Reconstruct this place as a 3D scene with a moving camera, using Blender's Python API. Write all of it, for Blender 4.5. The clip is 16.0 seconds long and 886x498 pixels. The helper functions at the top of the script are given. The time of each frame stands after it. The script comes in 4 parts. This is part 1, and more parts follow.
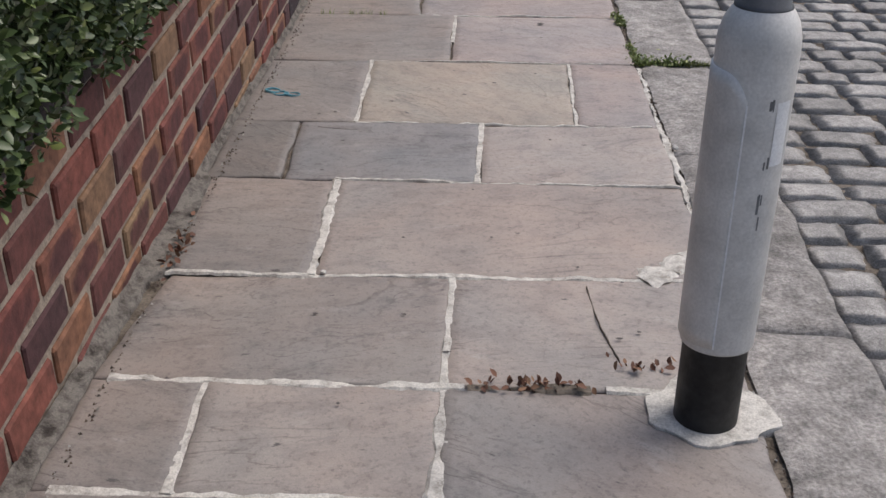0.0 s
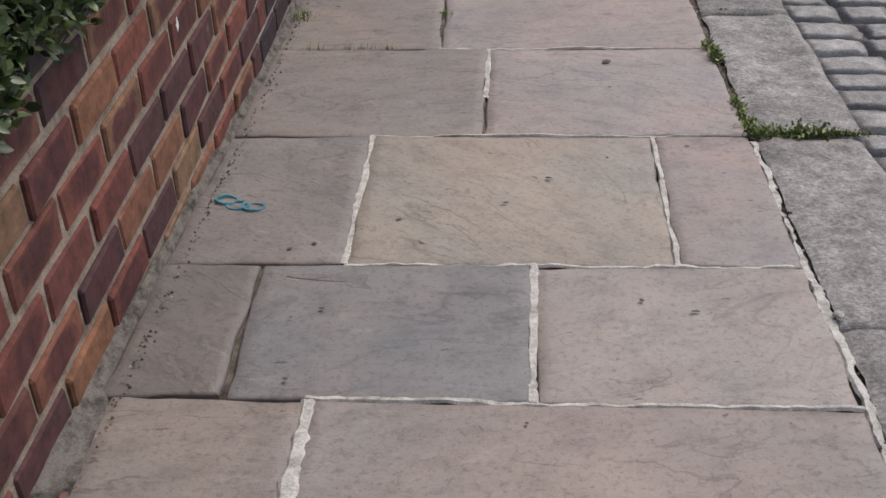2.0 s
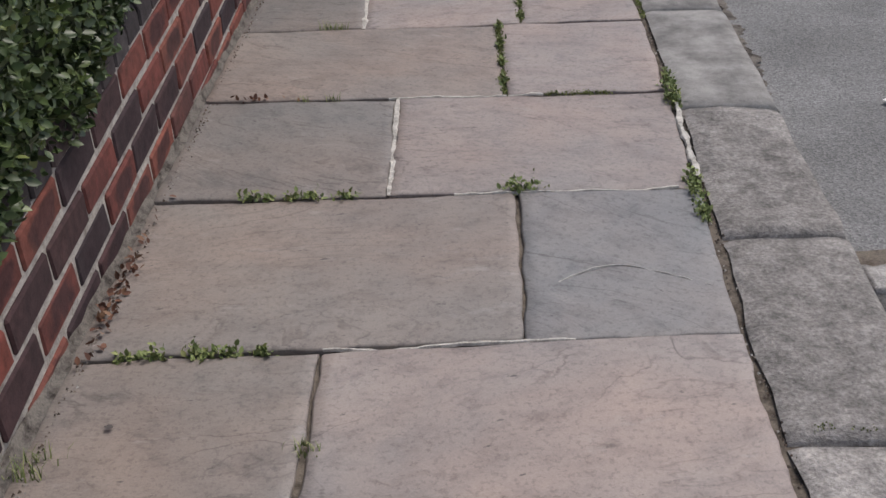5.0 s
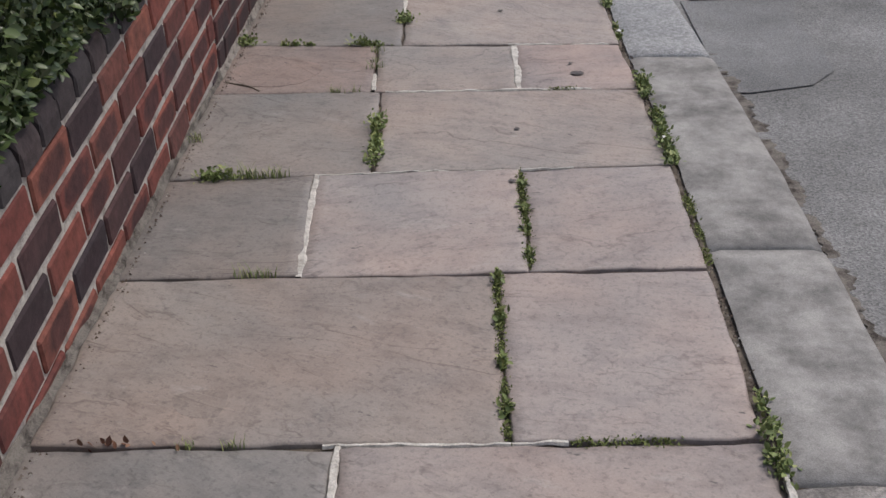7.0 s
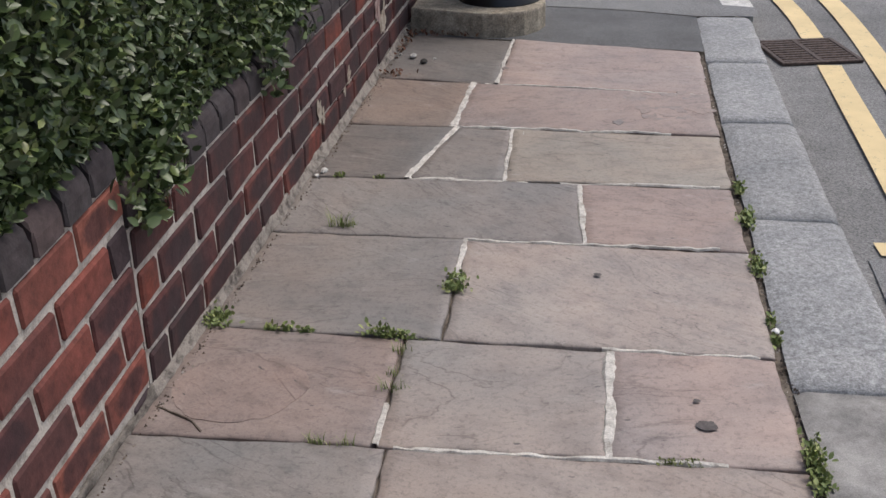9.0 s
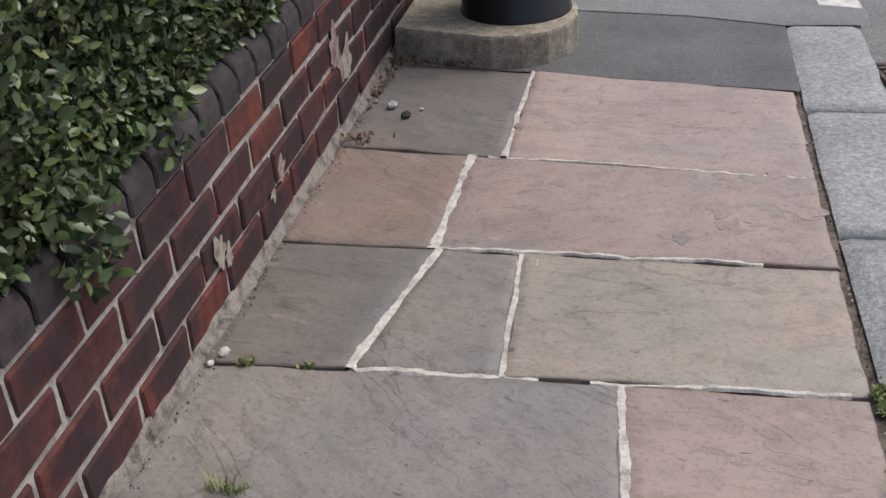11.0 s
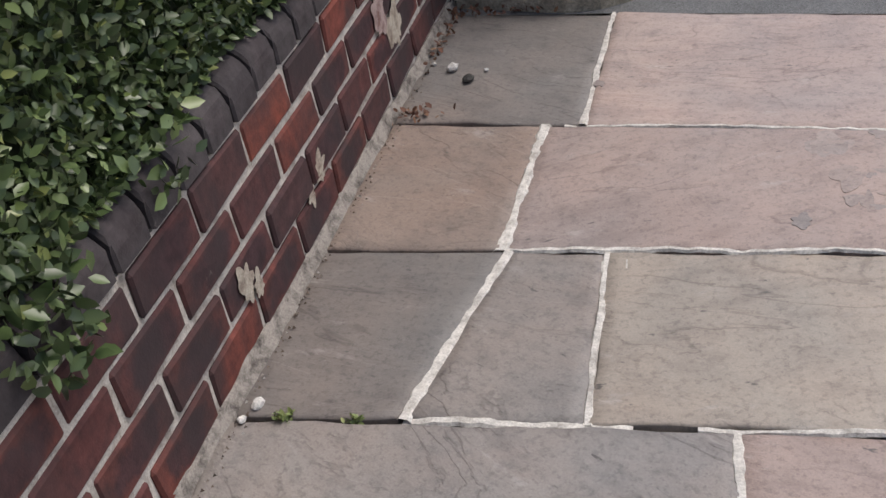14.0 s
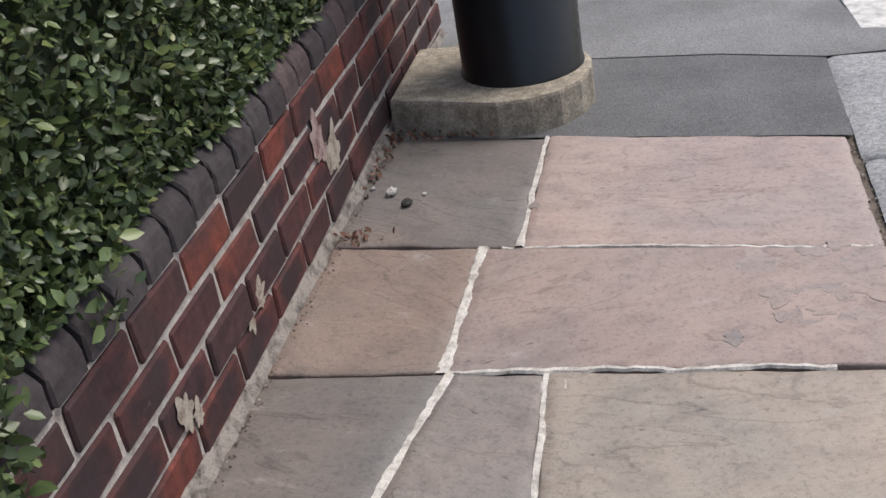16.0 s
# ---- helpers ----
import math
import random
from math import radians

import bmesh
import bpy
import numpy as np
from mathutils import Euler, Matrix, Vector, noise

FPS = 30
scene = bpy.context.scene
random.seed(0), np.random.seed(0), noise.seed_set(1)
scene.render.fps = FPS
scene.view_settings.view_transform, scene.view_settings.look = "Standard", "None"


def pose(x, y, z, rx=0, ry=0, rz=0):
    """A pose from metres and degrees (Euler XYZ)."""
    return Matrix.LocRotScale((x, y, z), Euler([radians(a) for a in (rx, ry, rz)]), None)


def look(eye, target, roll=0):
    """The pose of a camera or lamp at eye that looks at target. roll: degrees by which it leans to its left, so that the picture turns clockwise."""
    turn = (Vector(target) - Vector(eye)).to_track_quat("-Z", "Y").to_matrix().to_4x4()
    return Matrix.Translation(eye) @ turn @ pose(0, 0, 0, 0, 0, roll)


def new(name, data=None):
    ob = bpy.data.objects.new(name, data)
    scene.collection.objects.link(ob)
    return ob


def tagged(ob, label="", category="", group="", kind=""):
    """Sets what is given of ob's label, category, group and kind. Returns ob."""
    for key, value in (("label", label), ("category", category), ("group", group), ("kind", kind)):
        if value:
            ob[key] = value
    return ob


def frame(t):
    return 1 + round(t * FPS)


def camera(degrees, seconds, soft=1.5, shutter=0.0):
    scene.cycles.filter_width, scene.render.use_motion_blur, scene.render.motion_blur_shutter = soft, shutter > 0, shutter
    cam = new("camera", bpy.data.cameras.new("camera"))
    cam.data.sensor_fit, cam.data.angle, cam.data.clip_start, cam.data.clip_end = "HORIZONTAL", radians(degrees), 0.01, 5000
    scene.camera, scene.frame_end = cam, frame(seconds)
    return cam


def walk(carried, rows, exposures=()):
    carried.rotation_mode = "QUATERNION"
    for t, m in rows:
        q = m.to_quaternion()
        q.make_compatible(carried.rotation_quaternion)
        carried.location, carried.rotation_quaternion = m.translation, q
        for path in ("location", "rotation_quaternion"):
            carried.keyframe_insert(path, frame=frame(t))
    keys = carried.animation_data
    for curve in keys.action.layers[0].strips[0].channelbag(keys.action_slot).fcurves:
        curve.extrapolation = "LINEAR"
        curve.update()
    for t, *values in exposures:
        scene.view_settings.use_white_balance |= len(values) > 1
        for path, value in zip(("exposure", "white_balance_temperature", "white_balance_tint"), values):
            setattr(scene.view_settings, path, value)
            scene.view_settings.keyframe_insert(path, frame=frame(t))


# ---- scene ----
cam = camera(43.0, 16.0)
PATH = [
    (0, (0.748, -3.178, 1.256), (0.696, -1.397, 0.348), 0.8),
    (0.5, (0.742, -2.879, 1.241), (0.656, -1.117, 0.299), 0.3),
    (1, (0.69, -2.52, 1.222), (0.633, -0.771, 0.255), -2.5),
    (1.5, (0.708, -2.195, 1.225), (0.626, -0.466, 0.223), -1.8),
    (2, (0.699, -1.845, 1.221), (0.595, -0.126, 0.204), -1.0),
    (2.5, (0.689, -1.47, 1.249), (0.593, 0.246, 0.226), -2.8),
    (2.7, (0.719, -1.302, 1.253), (0.636, 0.442, 0.277), -1.4),
    (3, (0.762, -1.05, 1.257), (0.679, 0.706, 0.305), 0.1),
    (3.5, (0.749, -0.727, 1.26), (0.671, 1.019, 0.288), -1.1),
    (4, (0.753, -0.379, 1.249), (0.708, 1.338, 0.225), -2.5),
    (4.2, (0.773, -0.265, 1.27), (0.724, 1.46, 0.259), -1.6),
    (6.3, (0.831, 1.162, 1.313), (0.726, 2.857, 0.257), -3.1),
    (6.5, (0.805, 1.301, 1.31), (0.733, 3.02, 0.291), -3.5),
    (7, (0.827, 1.68, 1.33), (0.773, 3.415, 0.337), -1.0),
    (7.5, (0.867, 2.029, 1.338), (0.716, 3.763, 0.353), 0.4),
    (7.8, (0.849, 2.292, 1.324), (0.681, 4.05, 0.386), -1.8),
    (8, (0.848, 2.442, 1.327), (0.678, 4.206, 0.401), -3.7),
    (8.3, (0.847, 2.66, 1.329), (0.68, 4.424, 0.401), -2.0),
    (8.4, (0.869, 2.749, 1.321), (0.698, 4.552, 0.471), 0.2),
    (8.5, (0.908, 2.83, 1.322), (0.701, 4.646, 0.509), -1.4),
    (9, (0.952, 3.2, 1.311), (0.663, 4.983, 0.452), -1.4),
    (9.5, (0.953, 3.567, 1.323), (0.687, 5.371, 0.501), -3.9),
    (10, (0.972, 3.988, 1.326), (0.684, 5.773, 0.471), -2.0),
    (10.2, (0.962, 4.125, 1.33), (0.653, 5.901, 0.464), -1.6),
    (12.3, (0.881, 5.134, 1.236), (0.393, 6.702, 0.094), -8.5),
    (12.5, (0.879, 5.129, 1.246), (0.382, 6.696, 0.107), -8.7),
    (13, (0.876, 5.126, 1.241), (0.355, 6.706, 0.13), -9.7),
    (13.5, (0.886, 5.114, 1.247), (0.339, 6.701, 0.159), -10.1),
    (14, (0.901, 5.11, 1.243), (0.351, 6.696, 0.156), -11.0),
    (14.5, (0.906, 5.119, 1.268), (0.403, 6.714, 0.172), -10.5),
    (15, (0.914, 5.104, 1.275), (0.455, 6.79, 0.302), -9.5),
    (15.5, (0.918, 5.103, 1.271), (0.469, 6.809, 0.329), -9.6),
    (16, (0.918, 5.099, 1.267), (0.469, 6.813, 0.34), -9.9),
]
walk(cam, [(t, look(eye, target, roll)) for t, eye, target, roll in PATH],
     exposures=[(0.0, 0.25), (0.5, 0.16), (4.0, 0.11), (7.0, 0.12), (9.0, 0.28), (10.2, 0.33), (12.5, 0.44), (14.0, 0.48), (16.0, 0.58)])


# ---------------------------------------------------------------- light
world = bpy.data.worlds.new("world")
scene.world = world
world.use_nodes = True
wn = world.node_tree.nodes
sky = wn.new("ShaderNodeTexSky")
sky.sky_type = 'NISHITA'
sky.sun_disc = False
sky.sun_elevation = radians(63)
sky.sun_rotation = radians(60)
sky.dust_density = 4.0
world.node_tree.links.new(sky.outputs[0], wn["Background"].inputs[0])
wn["Background"].inputs[1].default_value = 0.12
sun_data = bpy.data.lights.new("sun", 'SUN')
sun_data.energy = 1.4
sun_data.angle = radians(30)
sun_data.color = (1.0, 0.965, 0.93)
sun = new("sun", sun_data)
sun.matrix_world = look((2.6, 1.5, 6), (0, 0, 0))

rng = random.Random(7)


# ---------------------------------------------------------------- materials
class Mat:
    """A small helper to write node materials."""

    def __init__(self, name, rough=0.85, spec=0.3, metal=0.0):
        self.m = bpy.data.materials.new(name)
        self.m.use_nodes = True
        self.t = self.m.node_tree
        self.b = self.t.nodes["Principled BSDF"]
        self.b.inputs["Roughness"].default_value = rough
        self.b.inputs["Specular IOR Level"].default_value = spec
        self.b.inputs["Metallic"].default_value = metal
        self.pos = self.node("ShaderNodeNewGeometry").outputs["Position"]

    def node(self, kind):
        return self.t.nodes.new(kind)

    def link(self, a, b):
        self.t.links.new(a, b)

    def put(self, sock, v):
        if hasattr(v, "links"):
            self.link(v, sock)
        else:
            sock.default_value = v

    def noise(self, scale, detail=4, rough=0.6, vec=None, stretch=None, distort=0.0):
        n = self.node("ShaderNodeTexNoise")
        n.inputs["Scale"].default_value = scale
        n.inputs["Detail"].default_value = detail
        n.inputs["Roughness"].default_value = rough
        n.inputs["Distortion"].default_value = distort
        v = vec or self.pos
        if stretch:
            mp = self.node("ShaderNodeMapping")
            mp.inputs["Scale"].default_value = stretch
            self.link(v, mp.inputs[0])
            v = mp.outputs[0]
        self.link(v, n.inputs["Vector"])
        return n.outputs["Fac"]

    def ramp(self, fac, *stops):
        r = self.node("ShaderNodeValToRGB")
        e = r.color_ramp.elements
        while len(e) < len(stops):
            e.new(0.5)
        for el, (p, c) in zip(e, stops):
            el.position = p
            el.color = (*c, 1) if isinstance(c, tuple) else (c, c, c, 1)
        self.link(fac, r.inputs[0])
        return r.outputs[0]

    def mix(self, fac, a, b, mode='MIX'):
        n = self.node("ShaderNodeMix")
        n.data_type = 'RGBA'
        n.blend_type = mode
        self.put(n.inputs[0], fac)
        for i, v in ((6, a), (7, b)):
            if isinstance(v, tuple):
                v = (*v[:3], 1)
            self.put(n.inputs[i], v)
        return n.outputs[2]

    def math(self, op, a, b=0.0):
        n = self.node("ShaderNodeMath")
        n.operation = op
        self.put(n.inputs[0], a)
        self.put(n.inputs[1], b)
        return n.outputs[0]

    def color(self, v):
        if isinstance(v, tuple):
            v = (*v[:3], 1)
        self.put(self.b.inputs["Base Color"], v)

    def bump(self, h, strength=0.5, dist=0.004):
        n = self.node("ShaderNodeBump")
        n.inputs["Strength"].default_value = strength
        n.inputs["Distance"].default_value = dist
        self.link(h, n.inputs["Height"])
        if self.b.inputs["Normal"].links:
            self.link(self.b.inputs["Normal"].links[0].from_socket, n.inputs["Normal"])
        self.link(n.outputs[0], self.b.inputs["Normal"])

    def info(self, what):
        return self.node("ShaderNodeObjectInfo").outputs[what]

    def island(self):
        return self.node("ShaderNodeNewGeometry").outputs["Random Per Island"]

    def generated(self):
        return self.node("ShaderNodeTexCoord").outputs["Generated"]


def flag_material():
    """Riven york stone: each flag shows its own piece of the grain."""
    m = Mat("york_stone", 0.58, 0.5)
    base = m.info("Color")
    rnd = m.info("Random")
    shift = m.node("ShaderNodeCombineXYZ")
    m.link(m.math('MULTIPLY', rnd, 37.0), shift.inputs[0])
    m.link(m.math('MULTIPLY', rnd, 91.0), shift.inputs[1])
    spin = m.node("ShaderNodeVectorRotate")
    spin.rotation_type = 'Z_AXIS'
    m.link(m.pos, spin.inputs["Vector"])
    m.link(m.math('MULTIPLY', m.math('SUBTRACT', m.math('FRACT', m.math('MULTIPLY', rnd, 13.7)), 0.35), 1.1), spin.inputs["Angle"])
    add = m.node("ShaderNodeVectorMath")
    m.link(spin.outputs[0], add.inputs[0])
    m.link(shift.outputs[0], add.inputs[1])
    own = add.outputs[0]
    big = m.noise(2.6, 4, 0.55, own, distort=0.4)
    mid = m.noise(13, 5, 0.65, own, (0.75, 1.25, 1))
    fine = m.noise(240, 3, 0.75)
    c = m.mix(m.ramp(big, (0.3, 0.0), (0.7, 1.0)), m.mix(1.0, base, (0.84, 0.85, 0.87), 'MULTIPLY'), m.mix(1.0, base, (1.14, 1.09, 1.06), 'MULTIPLY'))
    c = m.mix(m.ramp(mid, (0.34, 0.60), (0.53, 0.0)), c, m.mix(1.0, c, (0.66, 0.66, 0.68), 'MULTIPLY'))
    c = m.mix(0.5, c, m.ramp(fine, (0.25, 0.5), (0.75, 1.0)), 'MULTIPLY')
    c = m.mix(1.0, c, (1.185, 1.16, 1.125), 'MULTIPLY')
    hue = m.noise(1.7, 4, 0.6, own, distort=0.5)
    c = m.mix(1.0, c, m.ramp(hue, (0.32, (0.95, 0.99, 1.02)), (0.68, (1.05, 0.98, 0.95))), 'MULTIPLY')
    # bedding layers that end in thin scarps, long across the flag
    layer = m.noise(2.1, 6, 0.52, own, (0.7, 1.7, 1), 0.7)
    scarp = m.ramp(layer, (0.40, 0.0), (0.405, 0.8), (0.412, 0.0), (0.50, 0.0), (0.505, 1.0), (0.513, 0.0), (0.59, 0.0), (0.595, 0.9), (0.605, 0.0))
    where = m.ramp(m.noise(3.1, 3, 0.5, own), (0.47, 0.0), (0.56, 0.70))
    c = m.mix(m.math('MULTIPLY', scarp, where), c, m.mix(1.0, c, (0.5, 0.48, 0.49), 'MULTIPLY'))
    worn = m.ramp(m.noise(8, 6, 0.7, own, (0.65, 1.5, 1)), (0.60, 0.0), (0.68, 0.28))
    c = m.mix(worn, c, (0.46, 0.43, 0.405))
    pits = m.noise(34, 3, 0.6, own, (0.6, 1.6, 1))
    c = m.mix(m.ramp(pits, (0.27, 0.85), (0.32, 0.0)), c, (0.075, 0.068, 0.068))
    grey = m.ramp(m.noise(19, 7, 0.75, own), (0.55, 0.0), (0.63, 0.45))
    c = m.mix(grey, c, m.mix(1.0, c, (0.62, 0.63, 0.66), 'MULTIPLY'))
    grain = m.ramp(m.noise(75, 4, 0.7, own), (0.53, 0.0), (0.62, 0.55))
    c = m.mix(grain, c, m.mix(1.0, c, (0.6, 0.6, 0.62), 'MULTIPLY'))
    m.color(c)
    m.bump(m.ramp(layer, (0.395, 0.0), (0.41, 0.28), (0.50, 0.34), (0.51, 0.62), (0.59, 0.68), (0.60, 1.0)), 0.5, 0.007)
    m.bump(mid, 0.55, 0.006)
    m.bump(m.noise(60, 4, 0.7, own, (0.6, 1.4, 1)), 0.4, 0.002)
    m.bump(fine, 0.3, 0.001)
    return m.m


def stone_material(name, a, b, grain=220, rough=0.9, coarse=18, speck=0.0, depth=0.006):
    m = Mat(name, rough, 0.25)
    big = m.noise(4, 5, 0.6)
    mid = m.noise(coarse, 6, 0.72)
    fine = m.noise(grain, 2, 0.65)
    c = m.mix(m.ramp(big, (0.3, 0.0), (0.7, 1.0)), a, b)
    c = m.mix(0.75, c, m.ramp(mid, (0.34, 0.4), (0.62, 1.05)), 'MULTIPLY')
    c = m.mix(0.75, c, m.ramp(fine, (0.3, 0.35 if speck else 0.6), (0.7, 1.0)), 'MULTIPLY')
    rnd = m.info("Random")
    c = m.mix(1.0, c, m.ramp(rnd, (0.0, 1.1), (1.0, 1.5)), 'MULTIPLY')
    m.color(c)
    m.bump(mid, 0.7, depth)
    m.bump(fine, 0.5, 0.002)
    return m.m


def brick_material(name, tones, core, smear=0.5, dark=(0.045, 0.025, 0.03)):
    """tones: ramp by the brick's own random; core: strength of the dark kiln-flashed heart."""
    m = Mat(name, 0.82, 0.3)
    rnd = m.info("Random")
    c = m.ramp(rnd, *tones)
    g = m.generated()
    sep = m.node("ShaderNodeSeparateXYZ")
    m.link(g, sep.inputs[0])
    dy = m.math('ABSOLUTE', m.math('SUBTRACT', sep.outputs[1], 0.5))
    dz = m.math('ABSOLUTE', m.math('SUBTRACT', sep.outputs[2], 0.5))
    d = m.math('ADD', m.math('MULTIPLY', m.math('POWER', dy, 3.0), 5.0), m.math('MULTIPLY', m.math('POWER', dz, 3.0), 5.0))
    wob = m.noise(14, 4, 0.6)
    d = m.math('ADD', d, m.math('MULTIPLY', m.math('SUBTRACT', wob, 0.5), 0.9))
    heart = m.ramp(d, (0.12, 1.0), (0.32, 0.0))
    pick = m.ramp(m.math('FRACT', m.math('MULTIPLY', rnd, 7.31)), (0.45, 0.0), (0.5, core))
    c = m.mix(m.math('MULTIPLY', heart, pick), c, dark)
    mid = m.noise(30, 5, 0.7)
    c = m.mix(0.9, c, m.ramp(mid, (0.3, 0.4), (0.7, 1.2)), 'MULTIPLY')
    soot = m.noise(5, 4, 0.6, stretch=(1, 1, 0.7))
    c = m.mix(m.ramp(soot, (0.38, 0.0), (0.60, smear)), c, (0.035, 0.026, 0.028))
    lime = m.noise(9, 6, 0.75)
    c = m.mix(m.ramp(lime, (0.66, 0.0), (0.76, 0.5)), c, (0.36, 0.33, 0.30))
    m.color(c)
    m.bump(mid, 0.5, 0.003)
    m.bump(m.noise(260, 2), 0.4, 0.0015)
    return m.m


def mortar_material(name, light, dark):
    m = Mat(name, 0.95, 0.1)
    n = m.noise(22, 6, 0.72)
    c = m.mix(m.ramp(n, (0.34, 0.0), (0.56, 1.0)), dark, light)
    c = m.mix(0.6, c, m.ramp(m.noise(240, 2), (0.3, 0.55), (0.7, 1.1)), 'MULTIPLY')
    m.color(c)
    m.bump(n, 0.8, 0.006)
    m.bump(m.noise(160, 3), 0.5, 0.003)
    return m.m


def asphalt_material(name, tone, agg=260):
    m = Mat(name, 0.92, 0.25)
    stones = m.node("ShaderNodeTexVoronoi")
    stones.inputs["Scale"].default_value = agg
    m.link(m.pos, stones.inputs["Vector"])
    c = m.mix(m.ramp(m.noise(2.2, 5, 0.6), (0.3, 0.0), (0.7, 1.0)), tuple(v * 0.72 for v in tone), tuple(v * 1.2 for v in tone))
    bw = m.node("ShaderNodeRGBToBW")
    m.link(stones.outputs["Color"], bw.inputs[0])
    c = m.mix(0.8, c, m.ramp(bw.outputs[0], (0.1, 0.6), (0.9, 1.5)), 'MULTIPLY')
    c = m.mix(m.ramp(m.noise(30, 4, 0.7), (0.62, 0.0), (0.75, 0.4)), c, (0.22, 0.21, 0.20))
    m.color(c)
    m.bump(stones.outputs["Distance"], 0.6, 0.003)
    m.bump(m.noise(9, 4), 0.3, 0.004)
    return m.m


def leaf_material(name, stops, rough=0.42):
    m = Mat(name, rough, 0.45)
    c = m.ramp(m.island(), *stops)
    c = m.mix(0.5, c, m.ramp(m.noise(1.8, 3), (0.3, 0.7), (0.7, 1.3)), 'MULTIPLY')
    m.color(c)
    m.b.inputs["Transmission Weight"].default_value = 0.0
    m.b.inputs["Subsurface Weight"].default_value = 0.0
    return m.m


def plain_material(name, tone, rough=0.6, metal=0.0, vary=0.25, scale=14, spec=0.4):
    m = Mat(name, rough, spec, metal)
    n = m.noise(scale, 5, 0.65)
    c = m.mix(m.ramp(n, (0.3, 0.0), (0.7, 1.0)), tuple(v * (1 - vary) for v in tone), tuple(min(1, v * (1 + vary)) for v in tone))
    c = m.mix(0.35, c, m.ramp(m.noise(200, 2), (0.3, 0.7), (0.7, 1.2)), 'MULTIPLY')
    m.color(c)
    m.link(m.ramp(n, (0.2, min(1, rough + 0.12)), (0.8, max(0, rough - 0.1))), m.b.inputs["Roughness"])
    m.bump(m.noise(150, 2), 0.15, 0.001)
    return m.m


def paint_line_material():
    m = Mat("yellow_road_paint", 0.75, 0.3)
    wear = m.noise(38, 6, 0.75)
    c = m.mix(m.ramp(wear, (0.30, 0.8), (0.42, 0.0)), (0.72, 0.57, 0.32), (0.20, 0.19, 0.17))
    c = m.mix(0.5, c, m.ramp(m.noise(5, 3), (0.3, 0.75), (0.7, 1.1)), 'MULTIPLY')
    m.color(c)
    m.bump(m.noise(260, 2), 0.5, 0.002)
    return m.m


M_flag = flag_material()
M_kerb_rough = stone_material("gritstone_kerb", (0.24, 0.225, 0.212), (0.42, 0.392, 0.370), 110, 0.85, 17, 0.5, 0.022)
M_kerb_conc = stone_material("concrete_kerb", (0.26, 0.25, 0.24), (0.34, 0.328, 0.312), 300, 0.9, 8, 0.0, 0.003)
M_kerb_gran = stone_material("granite_kerb", (0.27, 0.275, 0.28), (0.38, 0.38, 0.38), 190, 0.85, 60, 0.6, 0.003)
M_kerb_white = stone_material("pale_dropped_kerb", (0.48, 0.47, 0.45), (0.60, 0.59, 0.56), 220, 0.9, 20, 0.0, 0.003)
M_sett = stone_material("granite_sett", (0.31, 0.295, 0.28), (0.42, 0.40, 0.38), 200, 0.8, 22, 0.4, 0.006)
M_plinth = stone_material("exposed_aggregate_concrete", (0.30, 0.26, 0.20), (0.42, 0.38, 0.31), 130, 0.92, 24, 0.5, 0.006)
M_brick_a = brick_material("multi_red_brick", ((0.0, (0.26, 0.085, 0.062)), (0.2, (0.15, 0.058, 0.052)), (0.26, (0.31, 0.15, 0.085)), (0.42, (0.22, 0.075, 0.058)), (0.48, (0.09, 0.045, 0.048)), (0.62, (0.12, 0.052, 0.052)), (0.68, (0.30, 0.19, 0.11)), (0.80, (0.24, 0.12, 0.075)), (0.86, (0.20, 0.066, 0.054)), (1.0, (0.28, 0.10, 0.07))), 0.9, 0.25, (0.115, 0.042, 0.042))
M_brick_b = brick_material("red_and_blue_brick", ((0.0, (0.25, 0.075, 0.056)), (0.18, (0.19, 0.058, 0.048)), (0.24, (0.050, 0.036, 0.042)), (0.42, (0.065, 0.040, 0.044)), (0.48, (0.28, 0.095, 0.068)), (0.66, (0.21, 0.064, 0.050)), (0.72, (0.085, 0.042, 0.043)), (0.82, (0.055, 0.038, 0.043)), (0.88, (0.24, 0.072, 0.054)), (1.0, (0.31, 0.115, 0.08))), 0.7, 0.35)
M_brick_c = brick_material("dark_red_brick", ((0.0, (0.16, 0.048, 0.040)), (0.3, (0.09, 0.036, 0.036)), (0.6, (0.13, 0.042, 0.037)), (0.85, (0.25, 0.065, 0.042)), (1.0, (0.07, 0.036, 0.038))), 0.8, 0.8)
M_coping = brick_material("blue_black_coping_brick", ((0.0, (0.08, 0.070, 0.072)), (0.6, (0.055, 0.047, 0.05)), (1.0, (0.11, 0.08, 0.078))), 0.2, 0.2)
M_mortar = mortar_material("lime_mortar", (0.56, 0.52, 0.47), (0.28, 0.25, 0.22))
M_mortar_tan = mortar_material("tan_mortar", (0.42, 0.35, 0.28), (0.22, 0.18, 0.145))
M_skirt = mortar_material("grimy_mortar_skirt", (0.30, 0.27, 0.24), (0.07, 0.06, 0.055))
M_skirt_dark = mortar_material("dark_dirty_foot", (0.20, 0.18, 0.16), (0.045, 0.038, 0.034))
M_joint = mortar_material("white_joint_mortar", (0.66, 0.63, 0.58), (0.33, 0.305, 0.275))
M_soil = mortar_material("joint_soil", (0.20, 0.17, 0.14), (0.05, 0.04, 0.032))
M_asphalt = asphalt_material("worn_asphalt", (0.195, 0.193, 0.19), 190)
M_tarmac = asphalt_material("dark_footway_tarmac", (0.135, 0.136, 0.138), 330)
M_tarmac_pale = asphalt_material("pale_footway_tarmac", (0.20, 0.20, 0.20), 330)
M_yellow = paint_line_material()
